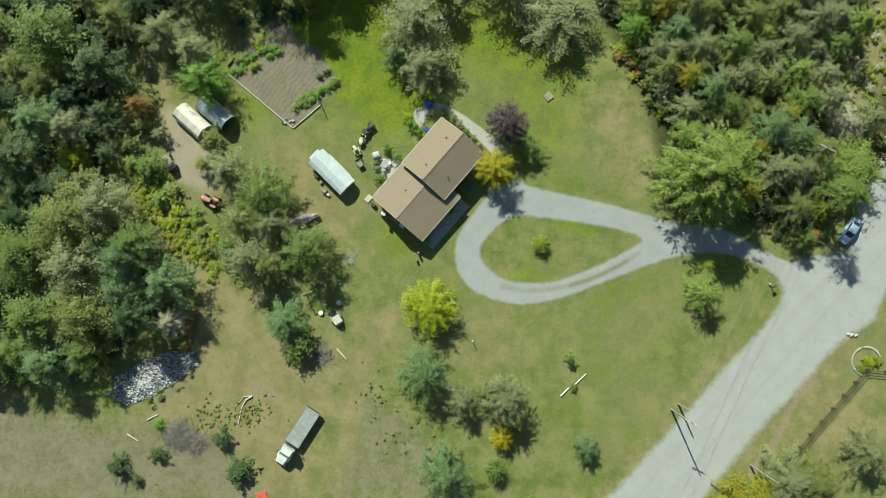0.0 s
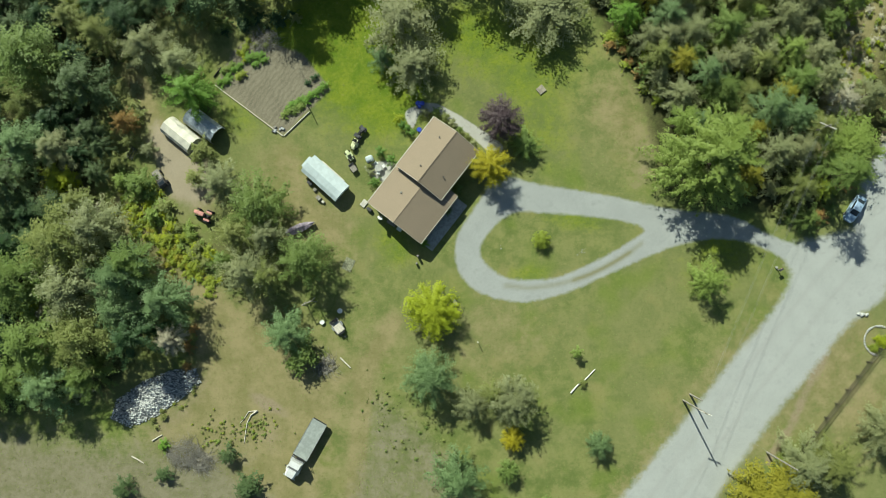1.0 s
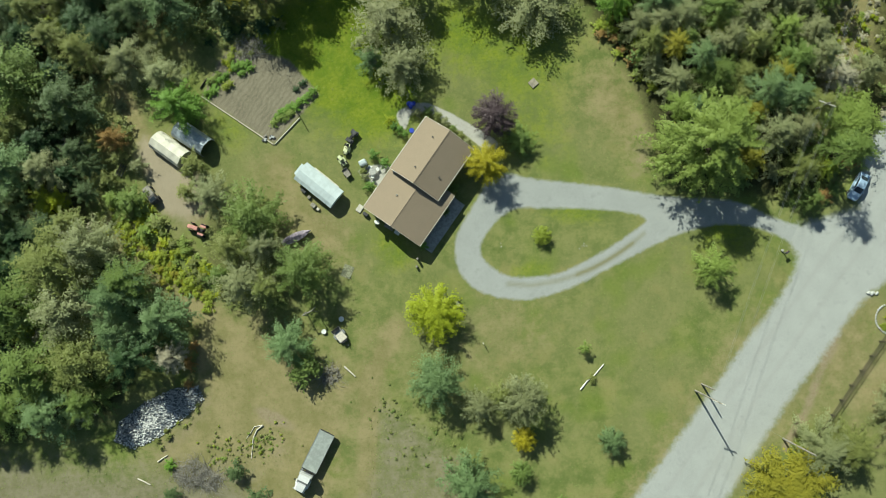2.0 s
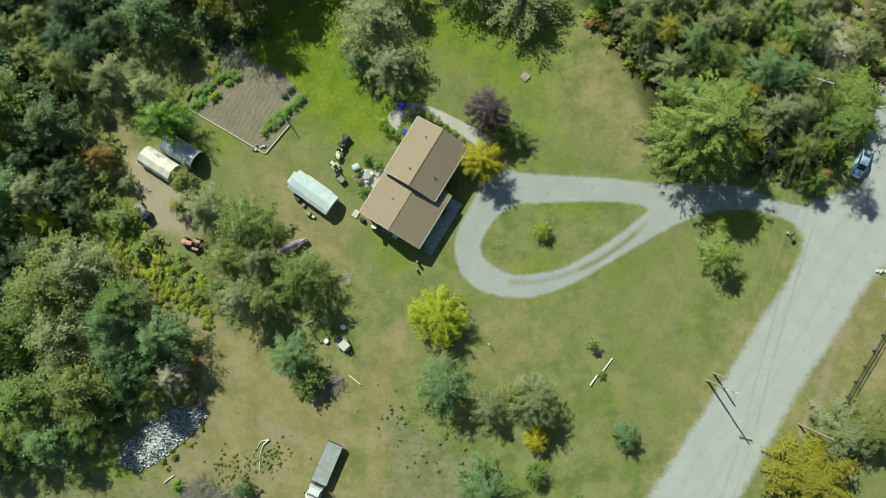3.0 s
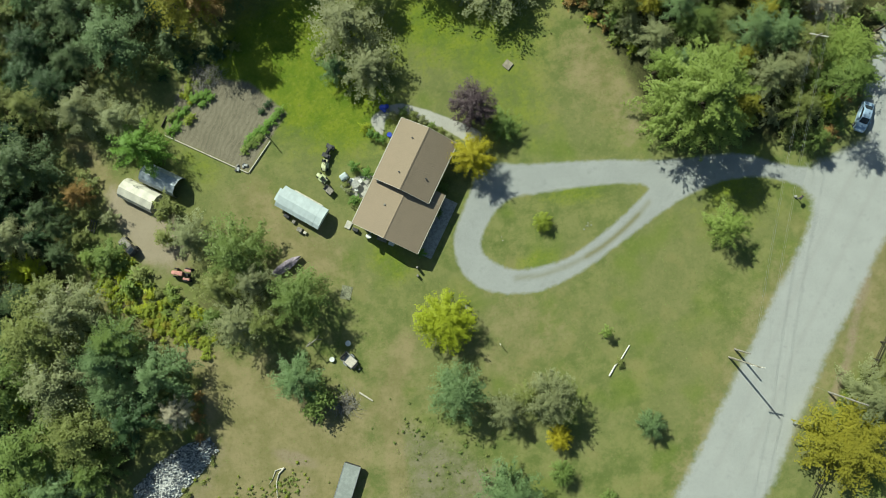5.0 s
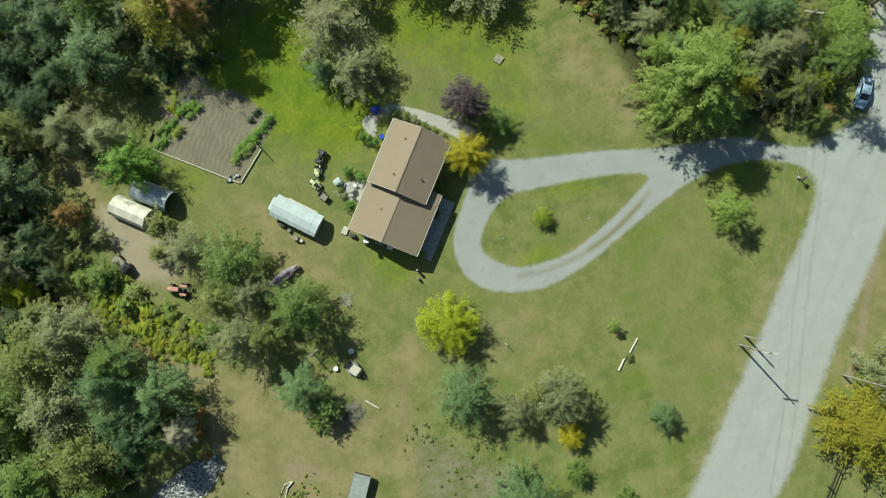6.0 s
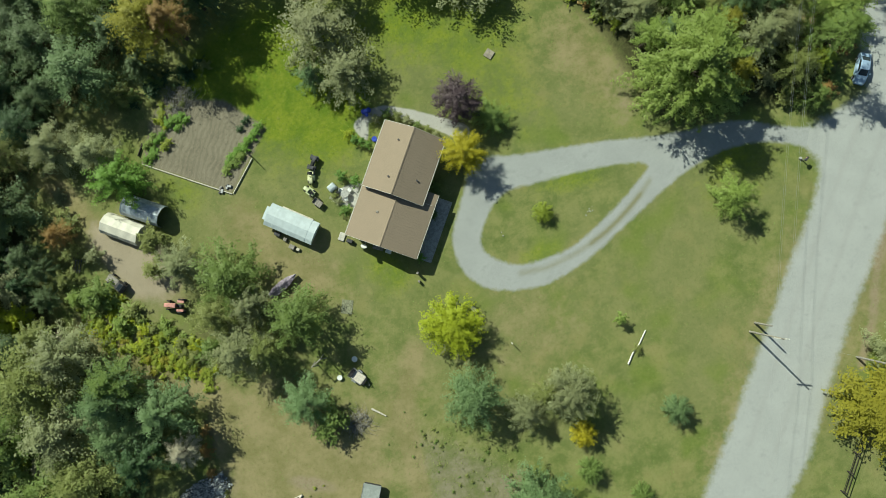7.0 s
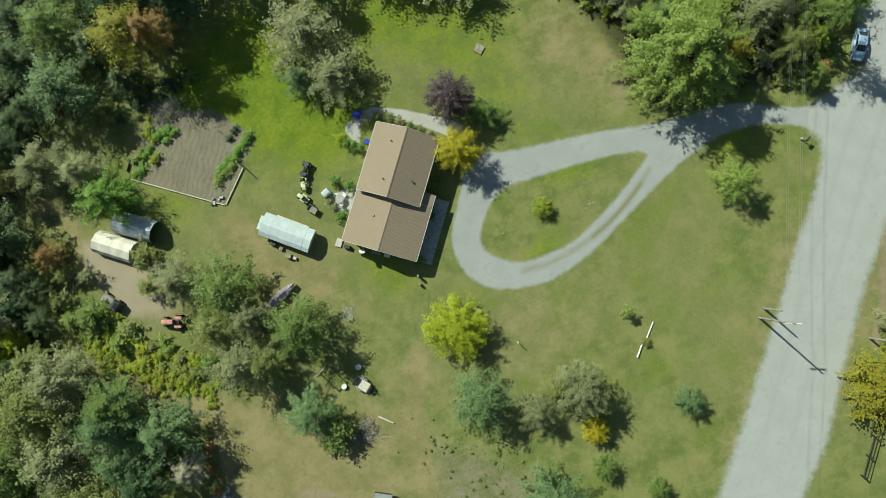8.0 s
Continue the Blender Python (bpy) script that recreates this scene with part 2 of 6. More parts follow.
# ---------------------------------------------------------------- shapes
def mesh_of(name, verts, faces, material, smooth=False):
    me = bpy.data.meshes.new(name)
    if isinstance(verts, np.ndarray):
        n, k = faces.shape
        me.vertices.add(len(verts)), me.loops.add(n * k), me.polygons.add(n)
        me.vertices.foreach_set("co", verts.astype(np.float32).ravel())
        me.loops.foreach_set("vertex_index", faces.astype(np.int32).ravel())
        me.polygons.foreach_set("loop_start", np.arange(0, n * k, k, dtype=np.int32))
        me.update(calc_edges=True)
    else:
        me.from_pydata([tuple(v) for v in verts], [], [tuple(f) for f in faces])
    me.materials.append(material)
    if smooth:
        me.polygons.foreach_set("use_smooth", [True] * len(me.polygons))
    me.update()
    return me


class Solid:
    """Gathers the verts and faces of one part."""

    def __init__(self):
        self.v, self.f = [], []

    def add(self, verts, faces):
        k = len(self.v)
        self.v += [tuple(v) for v in verts]
        self.f += [tuple(k + i for i in f) for f in faces]
        return self

    def box(self, x0, x1, y0, y1, z0, z1, bevel=0.0):
        b = min(bevel, (x1 - x0) / 3, (y1 - y0) / 3, (z1 - z0) / 3)
        if b <= 0:
            v = [(x, y, z) for z in (z0, z1) for x, y in ((x0, y0), (x1, y0), (x1, y1), (x0, y1))]
            return self.add(v, [(3, 2, 1, 0), (4, 5, 6, 7), (0, 1, 5, 4), (1, 2, 6, 5), (2, 3, 7, 6), (3, 0, 4, 7)])
        rings = []
        for z, c in ((z0, b), (z0 + b, 0.0), (z1 - b, 0.0), (z1, b)):
            X0, X1, Y0, Y1 = x0 + c, x1 - c, y0 + c, y1 - c
            rings.append([(X0 + b, Y0, z), (X1 - b, Y0, z), (X1, Y0 + b, z), (X1, Y1 - b, z), (X1 - b, Y1, z), (X0 + b, Y1, z), (X0, Y1 - b, z), (X0, Y0 + b, z)])
        return self.loft(rings)

    def loft(self, rings, caps=True):
        n, m = len(rings[0]), len(rings)
        f = [(i * n + j, i * n + (j + 1) % n, (i + 1) * n + (j + 1) % n, (i + 1) * n + j) for i in range(m - 1) for j in range(n)]
        if caps:
            f += [tuple(range(n))[::-1], tuple((m - 1) * n + j for j in range(n))]
        return self.add([v for r in rings for v in r], f)

    def tube(self, points, radii, sides=8, caps=True):
        rings = []
        points = [Vector(p) for p in points]
        for i, p in enumerate(points):
            d = (points[min(i + 1, len(points) - 1)] - points[max(i - 1, 0)]).normalized()
            a = d.cross(Vector((0.31, 0.17, 0.94)) if abs(d.z) < 0.9 else Vector((1, 0, 0))).normalized()
            b = d.cross(a)
            r = radii[i] if isinstance(radii, (list, tuple)) else radii
            rings.append([p + r * (math.cos(q) * a + math.sin(q) * b) for q in (2 * math.pi * j / sides for j in range(sides))])
        return self.loft(rings, caps)

    def wheel(self, x, y, z, r, w, sides=16):
        return self.tube([(x - w / 2, y, z), (x - w * 0.42, y, z), (x + w * 0.42, y, z), (x + w / 2, y, z)], [r * 0.86, r, r, r * 0.86], sides)

    def blob(self, x, y, z, rx, ry, rz, rnd, rough=0.18, rings=4, sides=7):
        rr = []
        for i in range(rings):
            a = math.pi * (i + 0.5) / rings
            rr.append([(x + rx * math.sin(a) * math.cos(q) * (1 + rnd.uniform(-rough, rough)), y + ry * math.sin(a) * math.sin(q) * (1 + rnd.uniform(-rough, rough)),
                        z - rz * math.cos(a) * (1 + rnd.uniform(-rough, rough) * 0.6)) for q in (2 * math.pi * j / sides for j in range(sides))])
        return self.loft(rr)

    def mesh(self, name, material, smooth=False):
        return mesh_of(name, self.v, self.f, material, smooth)


def part(name, solid, material, parent, label="", smooth=False, m=None):
    ob = new(name, solid.mesh(name, material, smooth) if isinstance(solid, Solid) else solid)
    ob.parent = parent
    if m is not None:
        ob.matrix_basis = m
    return tagged(ob, label)


def thing(name, x, y, turn, label, category, z=0.0, group="", kind=""):
    ob = new(name)
    ob.empty_display_size = 0.3
    ob.matrix_basis = pose(x, y, z, 0, 0, turn)
    return tagged(ob, label, category, group, kind)


def single(name, solid, material, x, y, turn, label, category, z=0.0, group="", kind="", smooth=False):
    ob = new(name, solid.mesh(name, material, smooth))
    ob.matrix_basis = pose(x, y, z, 0, 0, turn)
    return tagged(ob, label, category, group, kind)


# ---------------------------------------------------------------- ground
def signed(px, py, poly):
    """Distance to a polygon's outline, positive inside."""
    P = np.array(poly, float)
    Q = np.roll(P, -1, 0)
    best, inside = np.full(px.shape, 1e9), np.zeros(px.shape, bool)
    for (x0, y0), (x1, y1) in zip(P, Q):
        dx, dy = x1 - x0, y1 - y0
        s = np.clip(((px - x0) * dx + (py - y0) * dy) / (dx * dx + dy * dy + 1e-9), 0, 1)
        best = np.minimum(best, np.hypot(px - x0 - s * dx, py - y0 - s * dy))
        if y0 != y1:
            inside ^= ((y0 > py) != (y1 > py)) & (px < (x1 - x0) * (py - y0) / (y1 - y0) + x0)
    return np.where(inside, best, -best)


def smooth_line(points, closed=True, steps=6):
    """A rounded outline through the points."""
    out, n = [], len(points)
    for i in range(n if closed else n - 1):
        p0, p1, p2, p3 = (Vector(points[(i + k) % n] if closed else points[min(max(i + k, 0), n - 1)]) for k in (-1, 0, 1, 2))
        for k in range(steps):
            s = k / steps
            out.append(tuple(0.5 * (2 * p1 + (p2 - p0) * s + (2 * p0 - 5 * p1 + 4 * p2 - p3) * s * s + (3 * p1 - p0 - 3 * p2 + p3) * s ** 3)))
    return out if closed else out + [tuple(points[-1])]


def spot(X, Y, x, y, r, amount=1.0, ry=None, turn=0.0):
    c, s = math.cos(radians(turn)), math.sin(radians(turn))
    u, v = (X - x) * c + (Y - y) * s, -(X - x) * s + (Y - y) * c
    return amount * np.exp(-((u / r) ** 2 + (v / (ry or r)) ** 2))


def along(X, Y, points, width, amount=1.0):
    best = np.full(X.shape, 1e9)
    for (x0, y0), (x1, y1) in zip(points, points[1:]):
        dx, dy = x1 - x0, y1 - y0
        s = np.clip(((X - x0) * dx + (Y - y0) * dy) / (dx * dx + dy * dy), 0, 1)
        best = np.minimum(best, np.hypot(X - x0 - s * dx, Y - y0 - s * dy))
    return amount * np.exp(-(best / width) ** 2)


WOOD_WEST = [(-140, 110), (-34.14, 68.63), (-37.20, 45.84), (-46.05, 42.10), (-54.84, 34.60), (-56.41, 15.91), (-53.03, 7.55), (-46.86, -2.59), (-48.60, -10.85), (-58.20, -16.80), (-78.46, -20.03), (-150, -25)]
WOOD_EAST = [(26.91, 38.07), (32.78, 25.94), (36.27, 9.32), (49.01, 7.02), (58.08, 5.83), (62.69, 9.30), (69.68, 13.70), (130, 52), (140, 120), (20, 120), (19.13, 51.24)]
WOOD_NORTH = [(-37.20, 45.84), (-21.83, 53.33), (-8.76, 54.21), (5.21, 52.25), (19.13, 51.24), (30, 120), (-60, 120)]
CLEARED = [(61.1, 13.0), (64.8, 23.6), (67.5, 31.4), (70.8, 43.5), (73.6, 54.7)]
ROUGH = [(-14.09, -17.64), (-8.59, -20.81), (2.34, -30.72), (5.96, -38.79), (-21.28, -38.89), (-16.33, -28.07)]
FIELD = [(-80.31, -20.04), (-54.38, -24.99), (-36.00, -26.31), (-28.57, -38.92), (-79.87, -39.11)]


def ground_values(X, Y):
    """How lush, dry, rough, bare and wooded the ground is."""
    v = {}
    v["lush"] = (spot(X, Y, -17.08, 35.41, 8, 0.85) + spot(X, Y, -12.45, 40.09, 8, 0.9) + spot(X, Y, 5.19, 38.15, 7, 0.6) + spot(X, Y, -21.74, 38.24, 5, 0.9) + spot(X, Y, 15.5, 20.0, 8, 0.42) + spot(X, Y, 12.0, 33.0, 8, 0.34) + spot(X, Y, 20.5, 32.0, 8, 0.35)
                 + spot(X, Y, 21.0, 6.6, 7, 0.6, 2.2, -8) + spot(X, Y, 12.0, -1.4, 5, 0.5, 1.6, 0) + spot(X, Y, -10.0, 26.0, 9, 0.5) + spot(X, Y, -6.85, 28.84, 5, 0.7) + spot(X, Y, 43.47, 1.08, 7, 0.6)
                 + spot(X, Y, -8.65, 3.84, 5, 0.6, 3, -45) + spot(X, Y, -32.81, 26.11, 5, 0.5) + spot(X, Y, -4.95, -14.45, 3, 0.4))
    v["dry"] = (spot(X, Y, -29.65, -19.03, 11, 1.0, 7) + spot(X, Y, -29.54, -32.62, 11, 0.9) + spot(X, Y, -42.44, -24.51, 9, 0.8, 5) + spot(X, Y, -34.33, -9.92, 9, 0.8) + spot(X, Y, 30.87, 17.62, 4.0, 0.42, 9, 10) + spot(X, Y, -20.65, 8.91, 8, 0.85, 5, -45) + spot(X, Y, -25.33, 18.64, 5, 0.6) + spot(X, Y, 63.86, -25.16, 10, 0.7)
                + spot(X, Y, -13.19, -11.73, 10, 0.35) + spot(X, Y, 6.92, -11.70, 10, 0.45) + spot(X, Y, 27.26, 25.03, 8, 0.5) + along(X, Y, [(-49.69, 34.58), (-45.85, 26.14), (-42.02, 17.74)], 2.0, 0.9)
                + along(X, Y, [(-52.17, 12.18), (-45.56, 3.85), (-39.01, -2.59), (-36.16, -10.84)], 2.4, 0.8) + along(X, Y, [(48.74, -11.66), (36.83, -23.42), (24.05, -37.83)], 3.0, 0.5)
                + along(X, Y, [(-17.66, -36.18), (-15.44, -23.54), (-14.10, -15.37), (-9.54, -8.07)], 1.6, 0.5) + along(X, Y, [(-17.93, -37.08), (-16.60, -28.07), (-15.19, -17.19)], 0.4, 0.7) + along(X, Y, [(-16.38, -37.08), (-15.14, -28.06), (-13.90, -17.64)], 0.4, 0.7) + along(X, Y, [(-32.44, -15.40), (-23.24, -17.93), (-15.92, -16.28), (-8.62, -8.07)], 0.5, 0.5) + along(X, Y, [(41.17, -37.77), (54.91, -21.58), (64.09, -12.54)], 3.0, 0.45))
    v["field"] = (np.clip(signed(X, Y, FIELD) / 9 + 0.5, 0, 1) * 0.8 + np.clip(signed(X, Y, ROUGH) / 4.0 + 0.2, 0, 1) * 0.62)
    v["earth"] = (spot(X, Y, -41.56, 18.21, 4.2, 0.95, 8, 15) + spot(X, Y, -42.09, -15.41, 3.0, 0.7) + spot(X, Y, -30.10, -19.94, 3.2, 1.3, 0.9, -30) + spot(X, Y, -45.24, -21.34, 5, 0.5, 2, 30)
                  + spot(X, Y, 32.22, 15.77, 2.5, 0.5, 5) + spot(X, Y, -29.60, -25.39, 3, 0.4) + spot(X, Y, -17.89, 11.68, 3, 0.35) + along(X, Y, [(48.43, -33.09), (52.57, -27.43), (55.36, -22.03), (58.60, -17.07)], 0.9, 0.75))
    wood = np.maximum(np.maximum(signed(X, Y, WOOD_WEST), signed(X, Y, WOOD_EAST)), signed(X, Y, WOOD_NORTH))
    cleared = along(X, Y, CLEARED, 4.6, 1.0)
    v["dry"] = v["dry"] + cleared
    # forest floor under the woods and the clump, its colour carrying extra tree shade
    v["shaded_litter"] = np.clip(wood / 4 + 0.6, 0, 1) * (1 - cleared) + spot(X, Y, -31.70, 5.69, 8, 0.6)
    return v


def with_values(me, X, Y, extra=None):
    for name, a in {**ground_values(X, Y), **(extra or {})}.items():
        me.attributes.new(name, "FLOAT", "POINT").data.foreach_set("value", np.asarray(a, np.float32).ravel())


def sheet():
    far = [105, 130, 170, 260, 450, 900, 2500]
    xs = np.array([-f for f in far[::-1]] + list(np.arange(-90, 90.1, 0.5)) + far)
    X, Y = np.meshgrid(xs, xs, indexing="ij")
    n = len(xs)
    i, j = np.meshgrid(np.arange(n - 1), np.arange(n - 1), indexing="ij")
    a = (i * n + j).ravel()
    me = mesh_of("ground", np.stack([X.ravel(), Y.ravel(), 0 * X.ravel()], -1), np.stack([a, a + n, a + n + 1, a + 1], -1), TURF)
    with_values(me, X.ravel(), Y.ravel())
    tagged(new("ground", me), "mown lawn turning to dry grass and rough field", "ground", kind="structure")


def laid(name, poly, z, material, label, category, margin=1.2, step=0.5, lines=(), hole=None, joins=None):
    """A thin sheet on the ground whose edge frays into the turf."""
    P = np.array(poly)
    xs, ys = (np.arange(P[:, k].min() - margin - step, P[:, k].max() + margin + step, step) for k in (0, 1))
    X, Y = np.meshgrid(xs, ys, indexing="ij")
    d = signed(X, Y, poly)
    if hole:
        d = np.minimum(d, -signed(X, Y, hole))
    n = len(ys)
    i, j = np.meshgrid(np.arange(len(xs) - 1), np.arange(n - 1), indexing="ij")
    keep = np.maximum(np.maximum(d[:-1, :-1], d[1:, :-1]), np.maximum(d[:-1, 1:], d[1:, 1:])) > -margin
    a = (i * n + j)[keep]
    used, back = np.unique(np.stack([a, a + n, a + n + 1, a + 1], -1), return_inverse=True)
    x, y, d = X.ravel()[used], Y.ravel()[used], d.ravel()[used]
    height = z * np.clip((d + margin) / margin, 0.05, 1)
    me = mesh_of(name, np.stack([x, y, height], -1), back.reshape(-1, 4), material)
    if joins:
        d = np.maximum(d, signed(x, y, joins))
    track = sum(along(x, y, line, 0.38) for line in lines) if lines else np.zeros(x.shape)
    with_values(me, x, y, {"edge": d, "track": track})
    return tagged(new(name, me), label, category, kind="structure")


sheet()
ROAD_LEFT = [(21.31, -41.41), (27.23, -35.31), (33.61, -28.38), (38.83, -22.70), (44.15, -16.64), (49.20, -11.48), (53.16, -6.66), (54.12, -3.66), (53.60, -1.66), (55.28, 0.89), (64.38, 2.44), (66.40, 10.53), (85, 38)]
ROAD_RIGHT = [(96, 34), (77.10, 4.72), (73.36, -0.75), (70.40, -3.93), (68.23, -8.74), (65.03, -10.73), (62.29, -12.73), (55.85, -19.78), (48.97, -26.99), (40.73, -37.05), (36.62, -42.25)]
ROAD_TAIL = [(9.50, -65.43), (-1.29, -65.50)]
centre = [(31.26, -38.70), (44.97, -22.51), (57.85, -8.02), (69.86, 4.72)]
DRIVE_OUT = [(57.08, 0.35), (53.92, 1.08), (49.86, 3.09), (46.25, 5.28), (41.71, 6.38), (37.16, 7.12), (32.61, 8.13), (28.05, 9.52), (23.48, 10.62), (18.91, 11.64), (14.33, 12.66), (11.12, 13.77), (8.64, 13.77), (6.52, 11.93), (4.22, 8.80), (1.92, 5.67), (1.09, 2.92), (1.27, -0.02), (2.92, -2.86), (5.84, -4.78), (9.68, -5.87), (12.88, -6.05), (18.81, -4.86), (23.39, -3.13), (27.96, -1.39), (32.53, 0.35), (37.10, 1.72), (42.57, 2.27), (47.11, 1.53), (50.27, 0.16), (52.97, -1.66), (54.47, -4.39), (57.04, -2.57)]
ISLAND = [(31.38, 4.28), (29.84, 5.29), (26.20, 6.30), (20.71, 7.22), (15.22, 7.96), (12.02, 8.33), (9.44, 7.60), (6.96, 5.67), (5.31, 3.47), (5.12, 1.54), (6.40, -0.29), (8.78, -2.03), (12.43, -2.67), (16.54, -2.58), (19.75, -1.66), (23.41, -0.20), (27.07, 1.54), (29.82, 3.09)]
laid("road", ROAD_LEFT + ROAD_RIGHT + ROAD_TAIL, 0.035, ROAD, "wide pale grey gravel road with dusty shoulders", "road", 1.6, joins=smooth_line(DRIVE_OUT, True, 4),
     lines=([(x - 1.6, y + 1.2) for x, y in centre], [(x + 1.4, y - 1.0) for x, y in centre]))
laid("driveway", smooth_line(DRIVE_OUT, True, 4), 0.028, DRIVE, "looping pale gravel driveway from road to house", "driveway", 1.0, 0.4, lines=([(8.77, -3.31), (12.43, -3.95), (16.54, -3.68), (19.28, -3.13), (22.02, -2.39), (24.31, -1.48), (26.60, -0.38), (29.07, 0.99), (30.73, 2.18)], [(19.74, -3.03), (22.02, -2.39), (24.31, -1.48), (26.60, -0.38), (28.71, 0.80)]), hole=smooth_line(ISLAND, True, 4), joins=ROAD_LEFT + ROAD_RIGHT + ROAD_TAIL)
laid("garden_soil", [(-36.12, 31.54), (-25.54, 22.73), (-17.61, 29.80), (-21.73, 35.90), (-30.14, 39.21), (-32.91, 36.87)], 0.03, SOIL, "tilled brown vegetable garden soil", "garden bed", 0.6, 0.4)
laid("garden_path", smooth_line([(-5.46, 25.57), (-2.23, 26.59), (0.55, 25.84), (5.70, 22.35), (9.60, 19.05), (7.91, 17.84), (4.05, 21.37), (-0.38, 24.63), (-3.15, 25.10), (-4.53, 22.78), (-5.46, 23.71)]), 0.03, STONEDUST,
     "pale stone garden path round the house corner", "path", 0.4, 0.3)
laid("patio", [(-12.74, 16.95), (-10.53, 17.69), (-7.57, 17.41), (-8.68, 15.83), (-9.59, 14.17), (-11.63, 15.38)], 0.03, STONEDUST, "small grey stone patio by the back wall", "patio", 0.3, 0.3)
laid("worn_yard", smooth_line([(-45.85, 26.14), (-43.01, 22.40), (-38.32, 19.13), (-36.42, 14.95), (-39.18, 12.63), (-43.83, 14.03), (-45.75, 18.68), (-47.19, 22.41)]), 0.012, DIRT, "bare packed earth in front of the sheds", "bare ground", 2.0)


# ---------------------------------------------------------------- plants
CROWNS, TRUNKS, PLANTED = {}, {}, []


def boughs(rng, n, low, high, belly, rise, droop, reach):
    """Limb ends of a crown of radius 1: azimuth, root height, length and tip height of n limbs, low ones first."""
    out = []
    for k in range(n):
        u = (k + rng.uniform(0, 1)) / n
        a = k * 2.39996 + rng.uniform(-0.35, 0.35)
        z = low + (high - low) * u
        length = max(0.10, (1 - max(0.0, (u - belly) / (1 - belly)) ** 1.5)) * rng.uniform(*reach)
        out.append((a, z, length, z + rise * length * (0.4 + u) - droop * length * length * (1 - u)))
    return out


def crown_mesh(shape, color, variant):
    """A crown of radius 1 round its middle: limbs that fan out from the stem, each carrying sprays of small leaves."""
    key = (shape, color, variant)
    if key in CROWNS:
        return CROWNS[key]
    rng = np.random.default_rng(100 + variant * 7 + sum(map(ord, shape)))
    # limbs, lowest root, highest root, belly, rise, droop, reach, sprays on a limb, spray size, leaves, leaf size
    n, low, high, belly, rise, droop, reach, sprays, size, count, leaf = {
        "broad": (70, -0.60, 0.62, 0.45, 0.34, 0.10, (0.72, 1.02), 5, (0.13, 0.20), 9000, 0.0265),
        "great": (120, -0.60, 0.66, 0.42, 0.20, 0.18, (0.72, 1.08), 7, (0.060, 0.115), 34000, 0.0175),
        "airy": (54, -0.66, 0.70, 0.36, 0.26, 0.14, (0.58, 1.10), 5, (0.11, 0.19), 8000, 0.0265),
        "round": (70, -0.66, 0.58, 0.55, 0.36, 0.04, (0.90, 0.98), 6, (0.13, 0.19), 10000, 0.029),
        "bush": (18, -0.50, 0.40, 0.30, 0.35, 0.05, (0.50, 1.05), 3, (0.16, 0.32), 1000, 0.078),
        "scrub": (14, -0.50, 0.40, 0.30, 0.35, 0.05, (0.50, 1.05), 2, (0.18, 0.34), 420, 0.115),
        "tuft": (9, -0.50, 0.40, 0.30, 0.35, 0.05, (0.50, 1.05), 2, (0.22, 0.36), 110, 0.19)}[shape]
    spray = []
    for a, z0, length, z1 in boughs(rng, n, low, high, belly, rise, droop, reach):
        bend = rng.uniform(-0.25, 0.25)
        for j in range(sprays):
            f = 0.30 + 0.66 * (j + rng.uniform(0.1, 0.9)) / sprays
            q = a + bend * f + rng.uniform(-0.10, 0.10)
            spray.append((f * length * math.cos(q), f * length * math.sin(q), z0 + (z1 - z0) * f + rng.uniform(-0.04, 0.04), rng.uniform(*size) * (1.15 - 0.45 * f), q))
    L = np.array(spray)
    L[:, :4] *= 0.95 / np.quantile(np.hypot(L[:, 0], L[:, 1]), 0.96)      # so that the leafy outline lies near radius 1
    w = L[:, 3] ** 2
    pick = rng.choice(len(L), count, p=w / w.sum())
    d = rng.normal(size=(count, 3))
    d /= np.linalg.norm(d, axis=1)[:, None]
    far = np.clip(rng.normal(0.68, 0.24, count), 0.0, 1.2)[:, None] * L[pick, 3:4]
    ca, sa = np.cos(L[pick, 4]), np.sin(L[pick, 4])
    u, v = d[:, 0] * 1.35, d[:, 1] * 0.85                   # sprays lie along their limb and are rather flat
    c = L[pick, :3] + np.stack([u * ca - v * sa, u * sa + v * ca, d[:, 2] * 0.62], -1) * far
    out = np.stack([c[:, 0], c[:, 1], c[:, 2] * 0.8 + 0.45], -1)
    out /= np.linalg.norm(out, axis=1)[:, None] + 1e-6
    soft = out * 0.45 + d * 0.50 + np.array([0, 0, 0.80])
    soft /= np.linalg.norm(soft, axis=1)[:, None]
    normal = soft + rng.normal(size=(count, 3)) * 0.30
    normal *= np.sign((normal * soft).sum(1))[:, None]
    normal /= np.linalg.norm(normal, axis=1)[:, None]
    side = np.cross(normal, rng.normal(size=(count, 3)))
    side /= np.linalg.norm(side, axis=1)[:, None]
    tip = np.cross(normal, side)
    s = leaf * rng.uniform(0.6, 1.45, count)[:, None]
    leaves = np.stack([c - tip * s * 0.8 - side * s * 0.62, c - tip * s * 0.8 + side * s * 0.62, c + tip * s * 1.2 - normal * s * 0.2], 1).reshape(-1, 3)
    me = mesh_of("crown", leaves, np.arange(3 * count).reshape(-1, 3), LEAVES[color])
    shade = np.repeat(soft * 0.75 + normal * 0.25, 3, 0)
    shade /= np.linalg.norm(shade, axis=1)[:, None]
    me.attributes.new("custom_normal", "FLOAT_VECTOR", "POINT").data.foreach_set("vector", shade.astype(np.float32).ravel())
    CROWNS[key] = me
    return me


